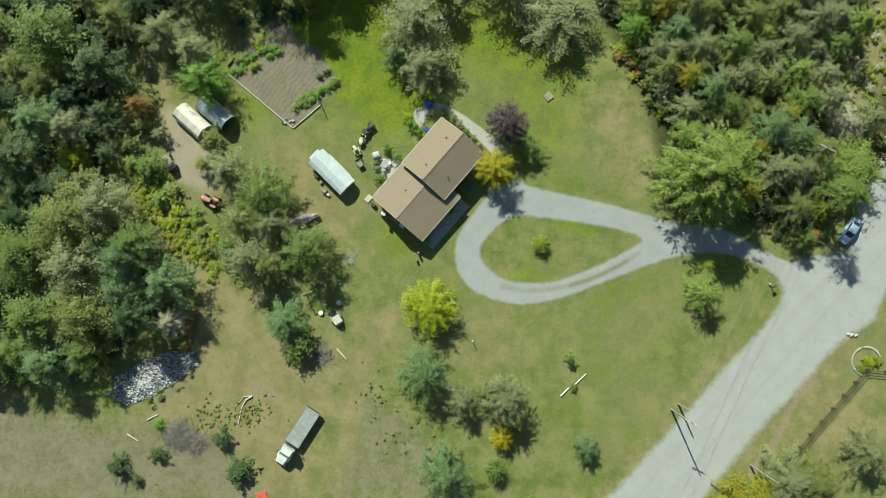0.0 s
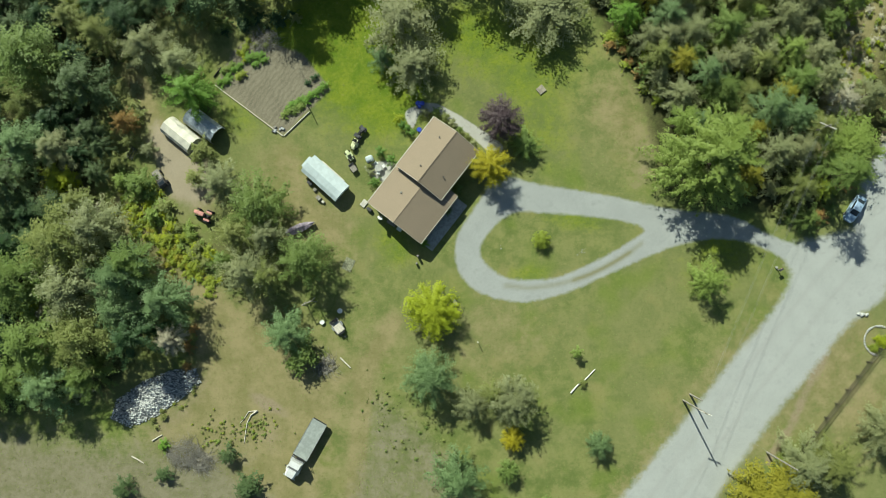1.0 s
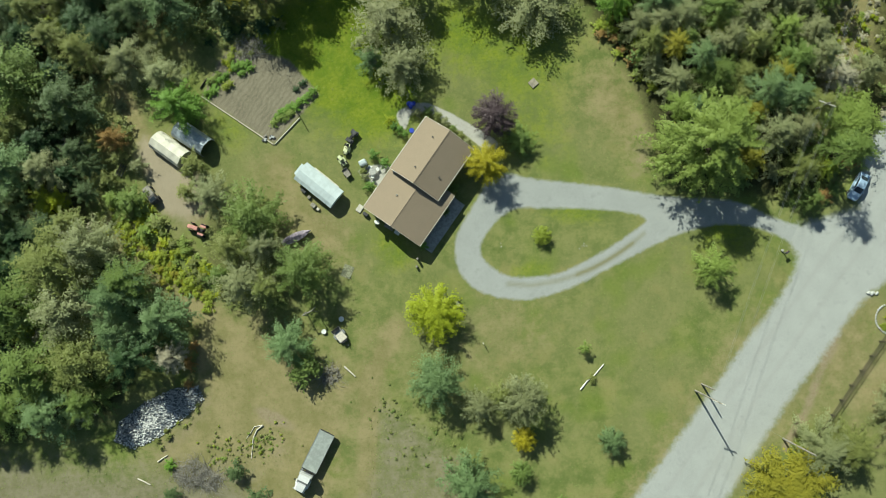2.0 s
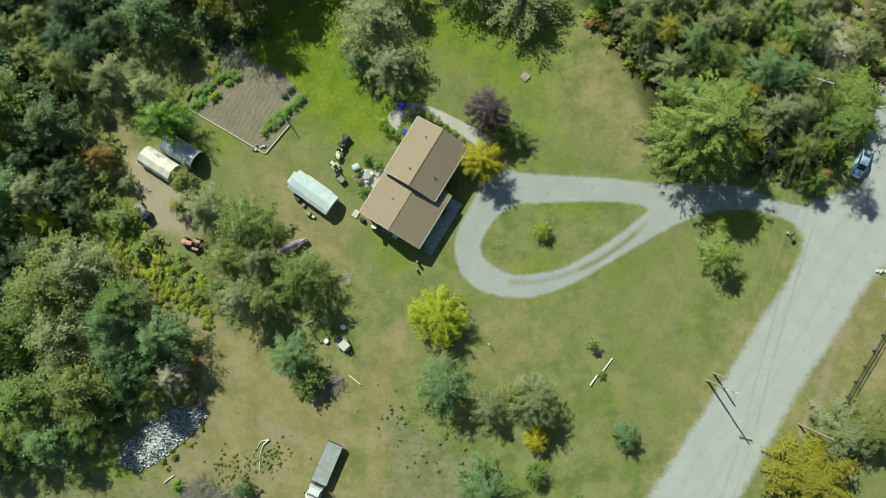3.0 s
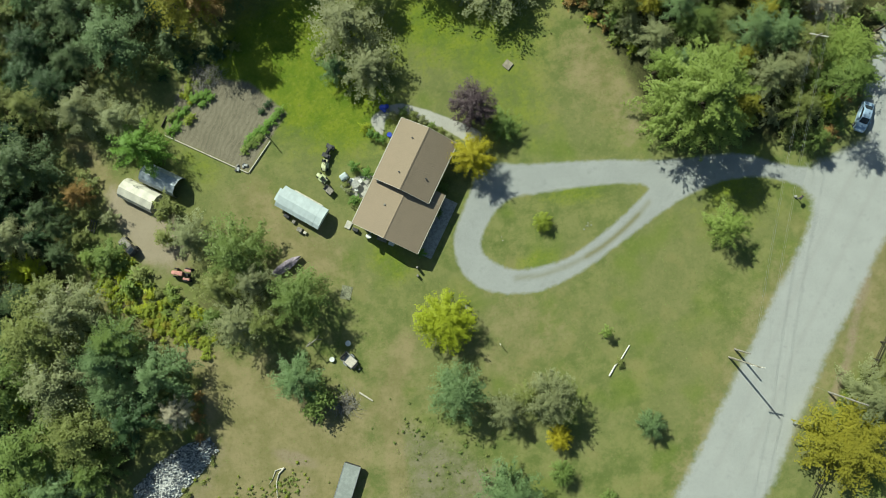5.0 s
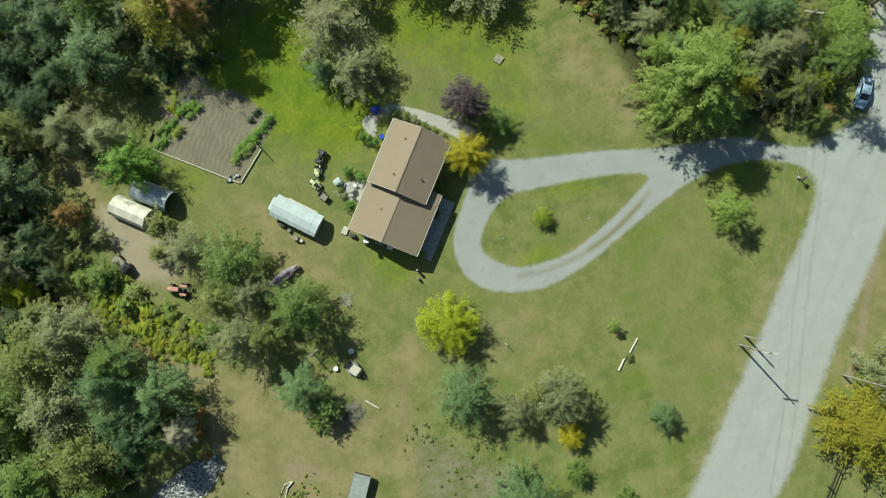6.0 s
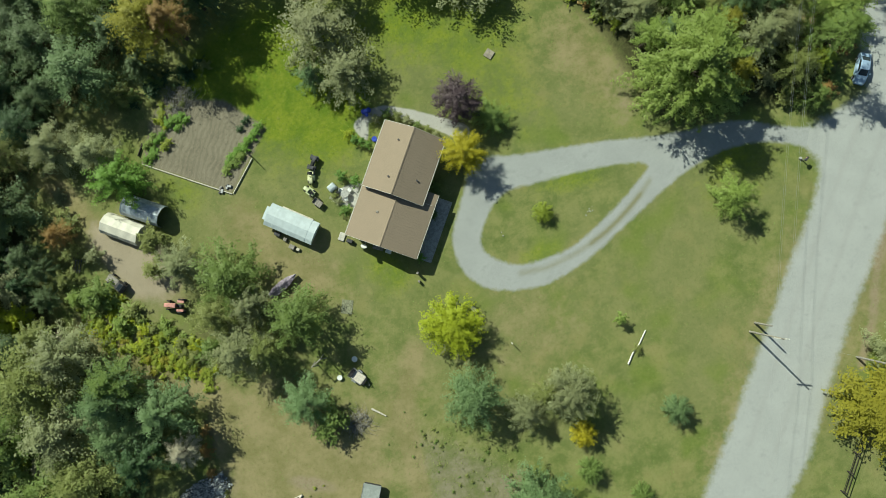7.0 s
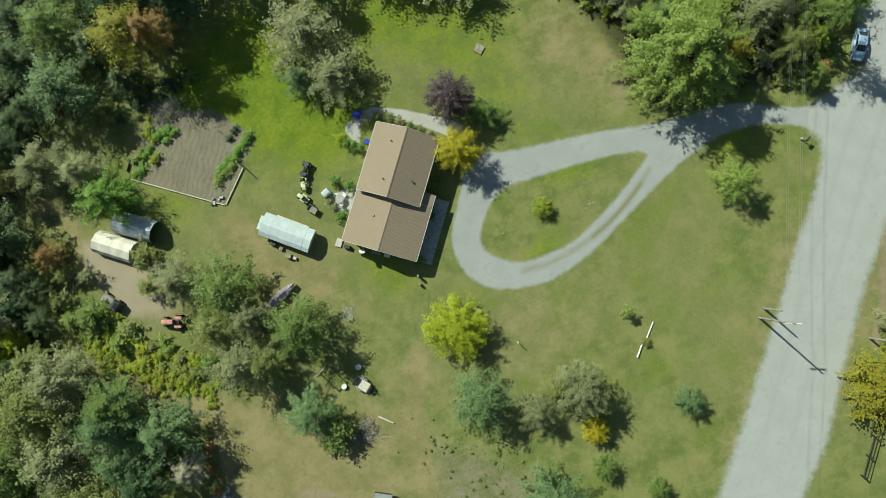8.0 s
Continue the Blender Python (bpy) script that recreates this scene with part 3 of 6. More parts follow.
def trunk_mesh(variant):
    """Height 1: a tapered trunk that forks into limbs."""
    if variant not in TRUNKS:
        r, s = random.Random(50 + variant), Solid()
        s.tube([(0, 0, 0), (0.004, 0.006, 0.12), (r.uniform(-0.02, 0.02), r.uniform(-0.02, 0.02), 0.42), (r.uniform(-0.03, 0.03), 0, 0.78)], [0.030, 0.021, 0.016, 0.005], 9)
        for k in range(9):
            a, z = k * 2.4 + r.uniform(-0.4, 0.4), 0.28 + 0.045 * k
            reach = 0.24 - 0.012 * k
            s.tube([(0, 0, z), (0.45 * reach * math.cos(a), 0.45 * reach * math.sin(a), z + 0.09), (reach * math.cos(a + 0.2), reach * math.sin(a + 0.2), z + 0.22)], [0.010, 0.007, 0.002], 6)
        TRUNKS[variant] = s.mesh("trunk", BARK)
    return TRUNKS[variant]


WORDS = {"green": "mid green", "grey": "grey-green", "olive": "olive green", "blue": "blue-green", "amber": "amber yellow", "deep": "deep green", "bright": "fresh green", "maple": "yellow-green", "lime": "lime yellow",
         "gold": "golden yellow", "purple": "dark purple", "rust": "rusty turning", "dark": "dark green", "weed": "yellow flowering", "dead": "grey leafless", "cedar": "dense green"}


def tree(color, x, y, r, h, shape="airy", label="", group=""):
    """A tree whose crown reaches r metres from its middle and h metres up."""
    k = len(PLANTED)
    rnd = random.Random(k)
    PLANTED.append((x, y, r))
    small = h < 4.2
    label = label or f"{WORDS[color]} {'bush growing in grass' if small else 'leafy tree with open crown' if shape == 'airy' else 'broad leafy tree with full crown'}"
    ob = thing("shrub" if small else "tree", x, y, rnd.uniform(0, 360), label, "shrub" if small else "tree", group=group)
    part("trunk", trunk_mesh(k % 4), None, ob).scale = (h * (0.8 if small else 1), h * (0.8 if small else 1), h * 0.88)
    deep = min(r * 1.0, h * 0.55)
    top = 0.98 if shape in ("broad", "great", "round") else 1.0
    crown = part("crown", crown_mesh(shape, color, k % 3), None, ob)
    crown.location, crown.scale = (0, 0, h * top - deep * 0.92), (r, r, deep)
    return ob


def thicket(outline, colors, count, rmin, rmax, hmin, hmax, seed, spacing=0.72, group="", inset=0.3):
    """Trees that fill what is left free inside an outline."""
    rnd, P = random.Random(seed), np.array(outline)
    lo, hi = P.min(0), P.max(0)
    lo, hi = np.maximum(lo, (-80, -48)), np.minimum(hi, (80, 70))
    tries = 0
    while count > 0 and tries < 6000:
        tries += 1
        x, y, r = rnd.uniform(lo[0], hi[0]), rnd.uniform(lo[1], hi[1]), rnd.uniform(rmin, rmax)
        if signed(np.array([x]), np.array([y]), outline)[0] < r * inset or y > max(47, min(66, 66 - (x + 43) * 0.465)) or any(math.hypot(x - a, y - b) < spacing * (r + c) for a, b, c in PLANTED):
            continue
        tree(rnd.choice(colors), x, y, r, rnd.uniform(hmin, hmax) * (0.75 + 0.25 * r / rmax), rnd.choice(("airy", "airy", "broad")), group=group)
        count -= 1


class Growth:
    """Bushes that nobody could count, gathered into one mesh."""

    def __init__(self, name, label):
        self.name, self.label, self.v, self.n, self.which, self.colors = name, label, [], [], [], []

    def add(self, color, x, y, r, h, k):
        me = crown_mesh("scrub" if r > 0.5 else "tuft", color, k % 3)
        v = np.empty(len(me.vertices) * 3, np.float32)
        me.vertices.foreach_get("co", v)
        v = v.reshape(-1, 3)
        a = k * 2.4
        deep = min(r * 0.95, h * 0.5)
        X, Y = v[:, 0] * math.cos(a) - v[:, 1] * math.sin(a), v[:, 0] * math.sin(a) + v[:, 1] * math.cos(a)
        shade = np.empty(len(v) * 3, np.float32)
        me.attributes["custom_normal"].data.foreach_get("vector", shade)
        shade = shade.reshape(-1, 3)
        self.n.append(np.stack([shade[:, 0] * math.cos(a) - shade[:, 1] * math.sin(a), shade[:, 0] * math.sin(a) + shade[:, 1] * math.cos(a), shade[:, 2]], -1))
        self.v.append(np.stack([x + r * X, y + r * Y, np.maximum(0.02, h - deep * 0.92 + v[:, 2] * deep)], -1))
        if color not in self.colors:
            self.colors.append(color)
        self.which += [self.colors.index(color)] * len(me.polygons)

    def build(self):
        v = np.concatenate(self.v)
        me = mesh_of(self.name, v, np.arange(len(v)).reshape(-1, 3), LEAVES[self.colors[0]])
        for c in self.colors[1:]:
            me.materials.append(LEAVES[c])
        me.polygons.foreach_set("material_index", self.which)
        me.attributes.new("custom_normal", "FLOAT_VECTOR", "POINT").data.foreach_set("vector", np.concatenate(self.n).astype(np.float32).ravel())
        return tagged(new(self.name, me), self.label, "undergrowth", kind="stuff")


PLANTED.append((64.4, 5.7, 5.2))          # kept free for the parked car
for (x0, y0), (x1, y1) in zip(CLEARED, CLEARED[1:]):      # and the cleared strip under the wires
    for k in range(6):
        PLANTED.append((x0 + (x1 - x0) * k / 6, y0 + (y1 - y0) * k / 6, 7.5))
for x, y in ((-49.89, 35.05), (-49.09, 31.77), (-48.11, 28.48), (-46.77, 25.21)):      # and the worn path to the sheds
    PLANTED.append((x, y, 1.3))
# trees of the lawn
tree("purple", 9.23, 22.49, 3.4, 6.8, "round", "dark purple-leaved tree with dense round crown")
tree("green", 13.12, 18.80, 2.6, 2.8, "airy", "low green shrub beside the purple tree")
tree("gold", 7.23, 15.44, 3.2, 6.2, "round", "golden yellow-leaved small tree beside the house")
tree("lime", -3.03, -6.31, 4.4, 5.4, "round", "lime yellow round-headed tree on the lawn")
tree("maple", 39.40, 14.00, 7.9, 14.5, "great", "large yellow-green maple shading the driveway")
tree("grey", 17.53, 39.86, 6.6, 6.2, "broad", "large grey-green willow at the lawn edge")
tree("grey", -5.40, 38.46, 6.2, 7.8, "airy", "tall feathery grey-green tree behind the house")
tree("grey", -3.92, 31.80, 4.6, 6.6, "airy", "feathery grey-green tree behind the house")
tree("blue", -8.60, 33.60, 2.6, 4.6, "airy", "small blue-green tree among taller ones")
tree("maple", 39.80, -4.24, 3.2, 5.6, "airy", "slender pale green tree near the driveway")
tree("blue", -25.68, -8.48, 3.7, 6.4, "broad")
tree("green", -23.88, -12.57, 2.8, 3.9, "bush")
tree("blue", -4.04, -16.62, 4.3, 7.0, "broad", "blue-green rounded tree on the lower lawn")
tree("grey", 2.10, -21.19, 3.0, 5.1, "airy", "thin pale grey-green tree on the lower lawn")
tree("olive", 5.37, -19.71, 2.0, 4.5, "airy")
tree("grey", 8.63, -20.63, 3.7, 7.4, "round", "pale grey-green round tree on the lower lawn")
tree("gold", 8.38, -27.16, 1.9, 3.1, "round", "golden yellow round shrub on the lawn")
tree("blue", 21.67, -28.72, 2.1, 3.4, "round", "blue-green round shrub near the road")
tree("green", 7.27, -32.11, 1.8, 3.2, "round")
tree("blue", -0.63, -32.15, 4.6, 7.2, "airy")
tree("green", 12.91, -37.82, 1.5, 2.6, "round")
tree("maple", 19.27, -14.39, 0.95, 2.3, "bush", "thin young sapling on the lawn")
tree("weed", 14.78, 3.61, 1.5, 2.0, "round", "clipped round shrub on the driveway island")
tree("amber", 47.02, -38.43, 6.6, 6.4, "round", "wide amber yellow tree beside the road")
tree("grey", 52.80, -33.02, 5.0, 5.4, "airy")
tree("grey", 65.20, -28.60, 4.4, 5.6, "airy")
tree("olive", 57.00, -33.60, 4.4, 5.2, "airy")
# clump between the yard and the field
tree("green", -29.13, 11.12, 5.4, 8.1, "airy")
tree("olive", -32.52, 7.03, 3.9, 7.4, "airy")
tree("grey", -31.15, 1.47, 4.7, 8.1, "airy")
tree("green", -22.17, 2.77, 4.4, 8.5, "broad")
tree("grey", -27.83, 6.50, 3.0, 7.4, "airy")
tree("olive", -28.58, 0.16, 3.6, 6.8, "airy")
tree("green", -35.75, 3.05, 2.0, 3.8, "bush")
tree("grey", -35.11, 15.30, 3.6, 6.0, "airy")
tree("olive", -38.29, 20.57, 2.0, 3.6, "bush")
tree("olive", -39.34, 16.47, 1.8, 3.4, "bush")
# by the sheds
tree("bright", -38.74, 29.64, 4.2, 7.2, "airy", "fresh green tree hanging over the sheds")
tree("grey", -40.48, 34.21, 3.4, 6.8, "airy")
tree("grey", -45.53, 37.12, 4.4, 7.2, "airy")
tree("rust", -49.62, 25.81, 2.2, 5.0, "airy")
tree("green", -48.26, 16.03, 2.4, 4.0, "bush")
tree("maple", -50.99, 16.76, 1.8, 3.0, "bush")
tree("olive", -49.51, 23.03, 1.4, 3, "bush")
tree("grey", -46.76, 21.50, 1.4, 2.5, "bush")
tree("deep", -53.56, 21.94, 2.3, 5, "airy")
tree("deep", -54.31, 17.89, 2.1, 5, "airy")
tree("olive", -51.64, 19.73, 1.7, 3.4, "bush")
tree("lime", -59.42, 17.37, 2.0, 4.0, "bush")
tree("maple", -48.37, 15.19, 1.7, 2.6, "bush")
tree("deep", -54.88, 24.26, 2.6, 6, "airy")
tree("dark", -57.17, 21.06, 2.3, 5, "airy")
# big wood west of the yard
tree("olive", -58.28, 7.48, 6.4, 11.1, "broad")
tree("grey", -53.40, 9.17, 4.8, 10.4, "broad")
tree("green", -48.30, 3.63, 4.0, 9.6, "airy")
tree("blue", -49.62, 1.45, 5.0, 10.4, "airy")
tree("grey", -57.30, 0.16, 6.0, 10.7, "broad")
tree("green", -65.29, 1.89, 6.2, 10.4, "broad")
tree("blue", -43.74, -2.46, 4.6, 8.9, "airy")
tree("green", -63.64, -7.64, 6.4, 9.6, "airy")
tree("olive", -56.12, -7.19, 5.8, 10.0, "broad")
tree("dark", -48.55, -7.65, 4.6, 9.2, "airy")
tree("blue", -62.36, -14.68, 5.0, 8.1, "airy")
tree("green", -56.36, -13.40, 4.0, 7.8, "airy")
tree("green", -68.53, -13.82, 4.8, 8.1, "airy")
tree("olive", -46.59, -10.40, 2.8, 6.8, "airy")
tree("dead", -43.74, -8.69, 2.6, 6.0, "airy")
# north-western wood
tree("green", -62.88, 36.00, 6.6, 10.4, "broad")
tree("deep", -54.98, 31.42, 5.2, 8.9, "airy")
tree("blue", -64.12, 22.58, 5.0, 8.9, "airy")
tree("deep", -67.55, 16.84, 5.0, 8.9, "airy")
tree("grey", -59.81, 21.89, 3.8, 7.4, "airy")
tree("lime", -61.40, 16.51, 2.0, 3.8, "bush")
tree("rust", -23.5, 46.2, 3.4, 10.5, "airy")
tree("amber", -26.5, 47.3, 4.8, 11.5, "broad", "tree turning yellow at the forest edge")
tree("blue", -38.31, 45.80, 5.2, 8.9, "broad")
tree("deep", -41.94, 50.87, 5.0, 8.9, "airy")
tree("deep", -19.65, 49.33, 4.0, 8.9, "airy")
# tall trees north of the frame of the lawn, whose shade falls on the garden
tree("deep", -31.71, 48.96, 3.8, 7.5, "airy")
tree("olive", -35.77, 41.46, 2.4, 4.6, "airy")
tree("deep", -30.63, 43.97, 2.6, 5.0, "airy")
tree("dark", -25.36, 53.79, 5.0, 11, "broad")
tree("dark", -20.6, 54.01, 6.6, 13, "broad")
tree("dark", -13.4, 56.0, 6.2, 12, "broad")
tree("green", -2.95, 49.63, 5.5, 11.1, "airy")
tree("green", 7.46, 48.70, 5.5, 11.1, "broad")
# eastern wood
tree("green", 59.33, 10.65, 3.2, 11.5, "airy")
tree("blue", 49.50, 21.35, 3.5, 9.5, "airy")
tree("grey", 50.24, 14.93, 4.0, 8.5, "airy")
tree("grey", 54.22, 15.20, 3.3, 7.5, "airy")
tree("green", 43.29, 25.00, 3.7, 7.5, "broad")
tree("grey", 37.25, 24.81, 3.7, 6.0, "airy")
tree("grey", 34.35, 28.07, 2.1, 4.8, "airy")
tree("blue", 35.61, 36.99, 3.5, 7.6, "airy")
tree("bright", 29.50, 37.65, 2.8, 6.4, "airy")
tree("grey", 39.54, 34.39, 3.2, 7.2, "broad")
tree("grey", 32.62, 33.83, 2.8, 6.6, "airy")
tree("green", 44.76, 34.69, 3.5, 7.4, "airy")
tree("grey", 48.93, 33.60, 2.6, 6.6, "airy")
tree("grey", 53.73, 35.50, 4.0, 7.6, "airy")
tree("olive", 47.16, 39.18, 3.7, 7.2, "airy")
tree("olive", 52.10, 40.41, 3.5, 7.2, "airy")
tree("maple", 54.43, 30.55, 3.5, 6.6, "airy")
tree("grey", 50.75, 30.49, 2.3, 6.0, "airy")
tree("grey", 58.41, 29.71, 3.2, 7.2, "airy")
tree("green", 60.73, 34.67, 2.3, 6.4, "broad")
tree("green", 55.37, 25.82, 3.0, 7.2, "broad")
tree("grey", 60.41, 39.18, 3.7, 7.0, "airy")
tree("olive", 40.89, 40.15, 3.2, 7.0, "airy")
tree("maple", 62.89, 15.26, 5.6, 6.4, "broad", "dense yellow-green tree beside the road")
tree("weed", 58.90, 9.23, 2.1, 4.4, "airy")
tree("green", 58.89, 12.32, 3.0, 6.0, "airy")
tree("dead", 63.04, 22.66, 3.0, 4.4, "airy")
tree("grey", 66.72, 23.40, 2.8, 5.4, "airy")
tree("olive", 54.05, 9.23, 3.2, 7.0, "airy")
tree("green", 55.99, 4.60, 2.3, 4.4, "airy")
tree("grey", 57.19, 33.79, 2.3, 6.4, "airy")
tree("olive", 46.55, 21.22, 2.5, 6.0, "airy")
for x, y, r in ((42.8, 31.6, 2.6), (57.0, 22.2, 2.4), (49.9, 26.5, 1.8), (50.3, 11.4, 2.4), (49.4, 8.2, 3)):          # dark gaps between the crowns
    PLANTED.append((x, y, r))
thicket(WOOD_EAST, ("grey", "green", "olive", "grey", "blue", "olive", "maple", "amber"), 96, 2.2, 3.9, 6, 9.5, 3, 0.54, "trees of the eastern wood", 0.75)
thicket(WOOD_WEST, ("deep", "dark", "olive", "deep", "blue"), 90, 2.4, 4.6, 5.5, 8.5, 4, 0.58, "trees of the western wood")
thicket(WOOD_NORTH, ("green", "dark", "olive"), 24, 3.0, 5.0, 8, 10, 5, 0.64, "trees of the northern wood")


# ---------------------------------------------------------------- house
def gable(house, cx, cy, hw, hl, eave, ridge, over, name_label):
    """One roofed section of the house, ridge along y: walls, two roof planes, ridge cap, fascias and gutters."""
    w, l = hw - over, hl - over
    rise = (ridge - eave) / hw
    walls = Solid()
    top = eave + rise * over - 0.12
    prof = [(-w, 0.0), (w, 0.0), (w, top), (0, ridge - 0.14), (-w, top)]
    walls.loft([[(cx + x, cy - l, z) for x, z in prof], [(cx + x, cy + l, z) for x, z in prof]])
    part("wall", walls, SIDING, house, "cream horizontal siding")
    for s in (-1, 1):
        plane = Solid()
        a, b, th = (cx, ridge), (cx + s * hw, eave), 0.12
        ring = [(a[0], a[1]), (b[0], b[1]), (b[0], b[1] - th), (a[0], a[1] - th)]
        plane.loft([[(x, cy - hl, z) for x, z in ring], [(x, cy + hl, z) for x, z in ring]])
        roof = part("roof", plane, SHINGLE, house, name_label)
        gutter = Solid().box(cx + s * hw + (0 if s > 0 else -0.13), cx + s * hw + (0.13 if s > 0 else 0), cy - hl, cy + hl, eave - 0.14, eave - 0.02, 0.02)
        part("gutter", gutter, TRIM, roof, "white metal gutter")
        for e in (-1, 1):
            board = Solid()
            y0 = cy + e * hl + (0.002 if e > 0 else -0.042)
            bar = [(cx + s * 0.01, ridge + 0.01), (cx + s * hw, eave + 0.01), (cx + s * hw, eave - 0.16), (cx + s * 0.01, ridge - 0.16)]
            board.loft([[(x, y0, z) for x, z in bar], [(x, y0 + 0.04, z) for x, z in bar]])
            part("bargeboard", board, TRIM, roof, "white painted bargeboard")
    cap = Solid().loft([[(cx + x, y, ridge + z) for x, z in ((-0.16, -0.035), (0, 0.035), (0.16, -0.035), (0, 0.0))] for y in (cy - hl, cy + hl)])
    part("ridge_cap", cap, SHINGLE, house)


def window(house, x, y, z, wide, high, face, name="window"):
    """face: the wall's outward direction in house axes, as 'x+', 'x-', 'y+' or 'y-'."""
    turn = {"y-": 0, "x+": 90, "y+": 180, "x-": 270}[face]
    m = pose(x, y, z, 0, 0, turn)
    f = Solid()
    for a in ((-wide / 2 - 0.07, -wide / 2, 0, high), (wide / 2, wide / 2 + 0.07, 0, high), (-wide / 2 - 0.07, wide / 2 + 0.07, high, high + 0.08), (-0.03, 0.03, 0, high)):
        f.box(a[0], a[1], -0.06, 0.02, a[2], a[3])
    w = part(name, f, TRIM, house, "white framed window", m=m)
    part("pane", Solid().box(-wide / 2, wide / 2, -0.03, 0.0, 0, high), GLASS, w, "dark glass pane")
    part("sill", Solid().box(-wide / 2 - 0.1, wide / 2 + 0.1, -0.12, 0.0, -0.07, -0.005, 0.01), TRIM, w)


def build_house():
    house = thing("house", -0.9, 17.0, -41.0, "brown-roofed bungalow with cream siding on the lawn", "house")
    gable(house, 0.0, 0.0, 4.40, 4.80, 3.5, 5.2, 0.45, "brown asphalt shingle roof")
    gable(house, 0.75, -8.15, 5.25, 3.85, 2.55, 4.15, 0.45, "brown asphalt shingle roof")
    link = Solid().box(-3.95, 3.95, -4.9, -3.9, 0, 2.9)
    part("wall", link, SIDING, house)
    lean = Solid()
    ring = [(3.7, 3.05), (6.0, 2.6), (6.0, 2.48), (3.7, 2.93)]
    lean.loft([[(x, -4.30, z) for x, z in ring], [(x, -2.6, z) for x, z in ring]])
    porch_roof = part("roof", lean, SHINGLE, house, "brown shingled entrance roof")
    part("gutter", Solid().box(6.0, 6.12, -4.3, -2.6, 2.46, 2.58, 0.02), TRIM, porch_roof)
    for y in (-4.1, -2.8):
        part("porch_post", Solid().box(5.62, 5.76, y - 0.07, y + 0.07, 0.2, 2.56, 0.015), TRIM, house, "white porch post")
    for x, y, z in ((-1.6, 2.6, 4.52), (2.6, -1.8, 4.12), (-1.2, -2.6, 4.68)):
        pipe = part("roof_vent", Solid().tube([(x, y, z - 0.25), (x, y, z + 0.22)], 0.07, 10), DARKMETAL, house, "small dark roof vent")
        part("vent_cap", Solid().tube([(x, y, z + 0.2), (x, y, z + 0.26)], 0.12, 10), DARKMETAL, pipe)
    part("roof_vent", Solid().box(-1.35, -1.05, -7.75, -7.45, 3.3, 3.72, 0.03), GREYWOOD, house, "square roof vent")
    for y in (-9.5, -7.0):
        window(house, 5.57, y, 0.95, 1.5, 1.2, "x+")
    window(house, 3.97, 1.6, 1.1, 1.6, 1.2, "x+")
    for x in (-1.6, 2.4):
        window(house, x, -11.57, 1.0, 1.4, 1.2, "y-")
        window(house, x - 0.3, 4.37, 1.1, 1.2, 1.1, "y+")
    for y in (2.2, -1.5, -9.6):
        window(house, -3.97 - (0.1 if y < -5 else 0), y, 1.1, 1.4, 1.1, "x-")
    leaf = part("front_door", Solid().box(5.56, 5.62, -5.75, -4.8, 0.25, 2.3, 0.01), DARKWOOD, house, "dark wooden front door")
    part("door_handle", Solid().box(5.62, 5.68, -4.97, -4.92, 1.2, 1.34, 0.01), STEEL, leaf)
    back = part("back_door", Solid().box(-4.04, -3.98, -6.6, -5.7, 0.1, 2.15, 0.01), TRIM, house, "white back door")
    part("door_handle", Solid().box(-4.1, -4.04, -6.5, -6.45, 1.05, 1.18, 0.01), STEEL, back)
    # fixtures on the south gable: a round dish and a heat pump
    DX, DY = -1.56, -12.8
    dish = part("satellite_dish", Solid().tube([(DX, DY, 2.0), (DX, DY + 0.03, 2.11), (DX, DY + 0.1, 2.17)], [0.06, 0.36, 0.44], 18), WHITE_METAL, house, "white round satellite dish")
    part("arm", Solid().tube([(DX, -11.55, 1.7), (DX, DY, 1.75), (DX, DY, 2.02)], 0.03, 8), STEEL, dish)
    return house


build_house()


def build_porch():
    deck = thing("porch", -0.35, 6.9, -41.0, "long grey concrete porch slab along the house wall", "porch")
    part("slab", Solid().box(-1.0, 1.0, -4.6, 4.6, 0.0, 0.2, 0.03), CONCRETE, deck)


build_porch()
# ---------------------------------------------------------------- house surroundings
single("well_cover", Solid().box(-0.62, 0.62, -0.62, 0.62, 0.0, 0.16, 0.03), WELLTOP, 16.3, 27.7, 36, "square brown-stained concrete well cover in the lawn", "well cover")
single("paving_slab", Solid().box(-0.8, 0.8, -1.0, 1.0, 0.0, 0.05, 0.01), SUNK, -16.08, 1.42, -28, "old concrete slab sunk in grass", "slab")
for x, y, r, h in ((-6.16, 23.26, 0.7, 1.7), (-5.44, 22.57, 0.7, 1.8), (-4.54, 21.81, 0.75, 1.9), (-9.91, 19.06, 0.95, 1.6), (-8.36, 17.67, 0.95, 1.6), (-11.12, 14.26, 1.0, 1.7)):
    tree("cedar", x, y, r, h, "bush", "dense clipped cedar shrub beside the house", "cedar shrubs round the house")
tree("lime", -6.76, 24.23, 0.9, 1.4, "bush", "yellow-flowering bush at the house corner")
tree("bright", -3.74, 4.10, 0.75, 1.2, "bush")
tree("green", 0.27, 9.04, 0.8, 1.3, "bush")
tree("green", 2.10, 12.64, 0.8, 1.5, "bush")
for k, (x, y, r) in enumerate(((-2.44, 25.03, 0.8), (-0.76, 24.86, 0.9), (0.65, 24.12, 0.9), (1.74, 23.08, 0.8), (2.88, 21.94, 0.6), (3.98, 20.72, 0.6), (4.87, 19.61, 0.6))):
    tree(("grey", "green", "olive")[k % 3], x, y, r, 1.3, "bush", "low garden shrub along the stone path", "shrubs along the path")


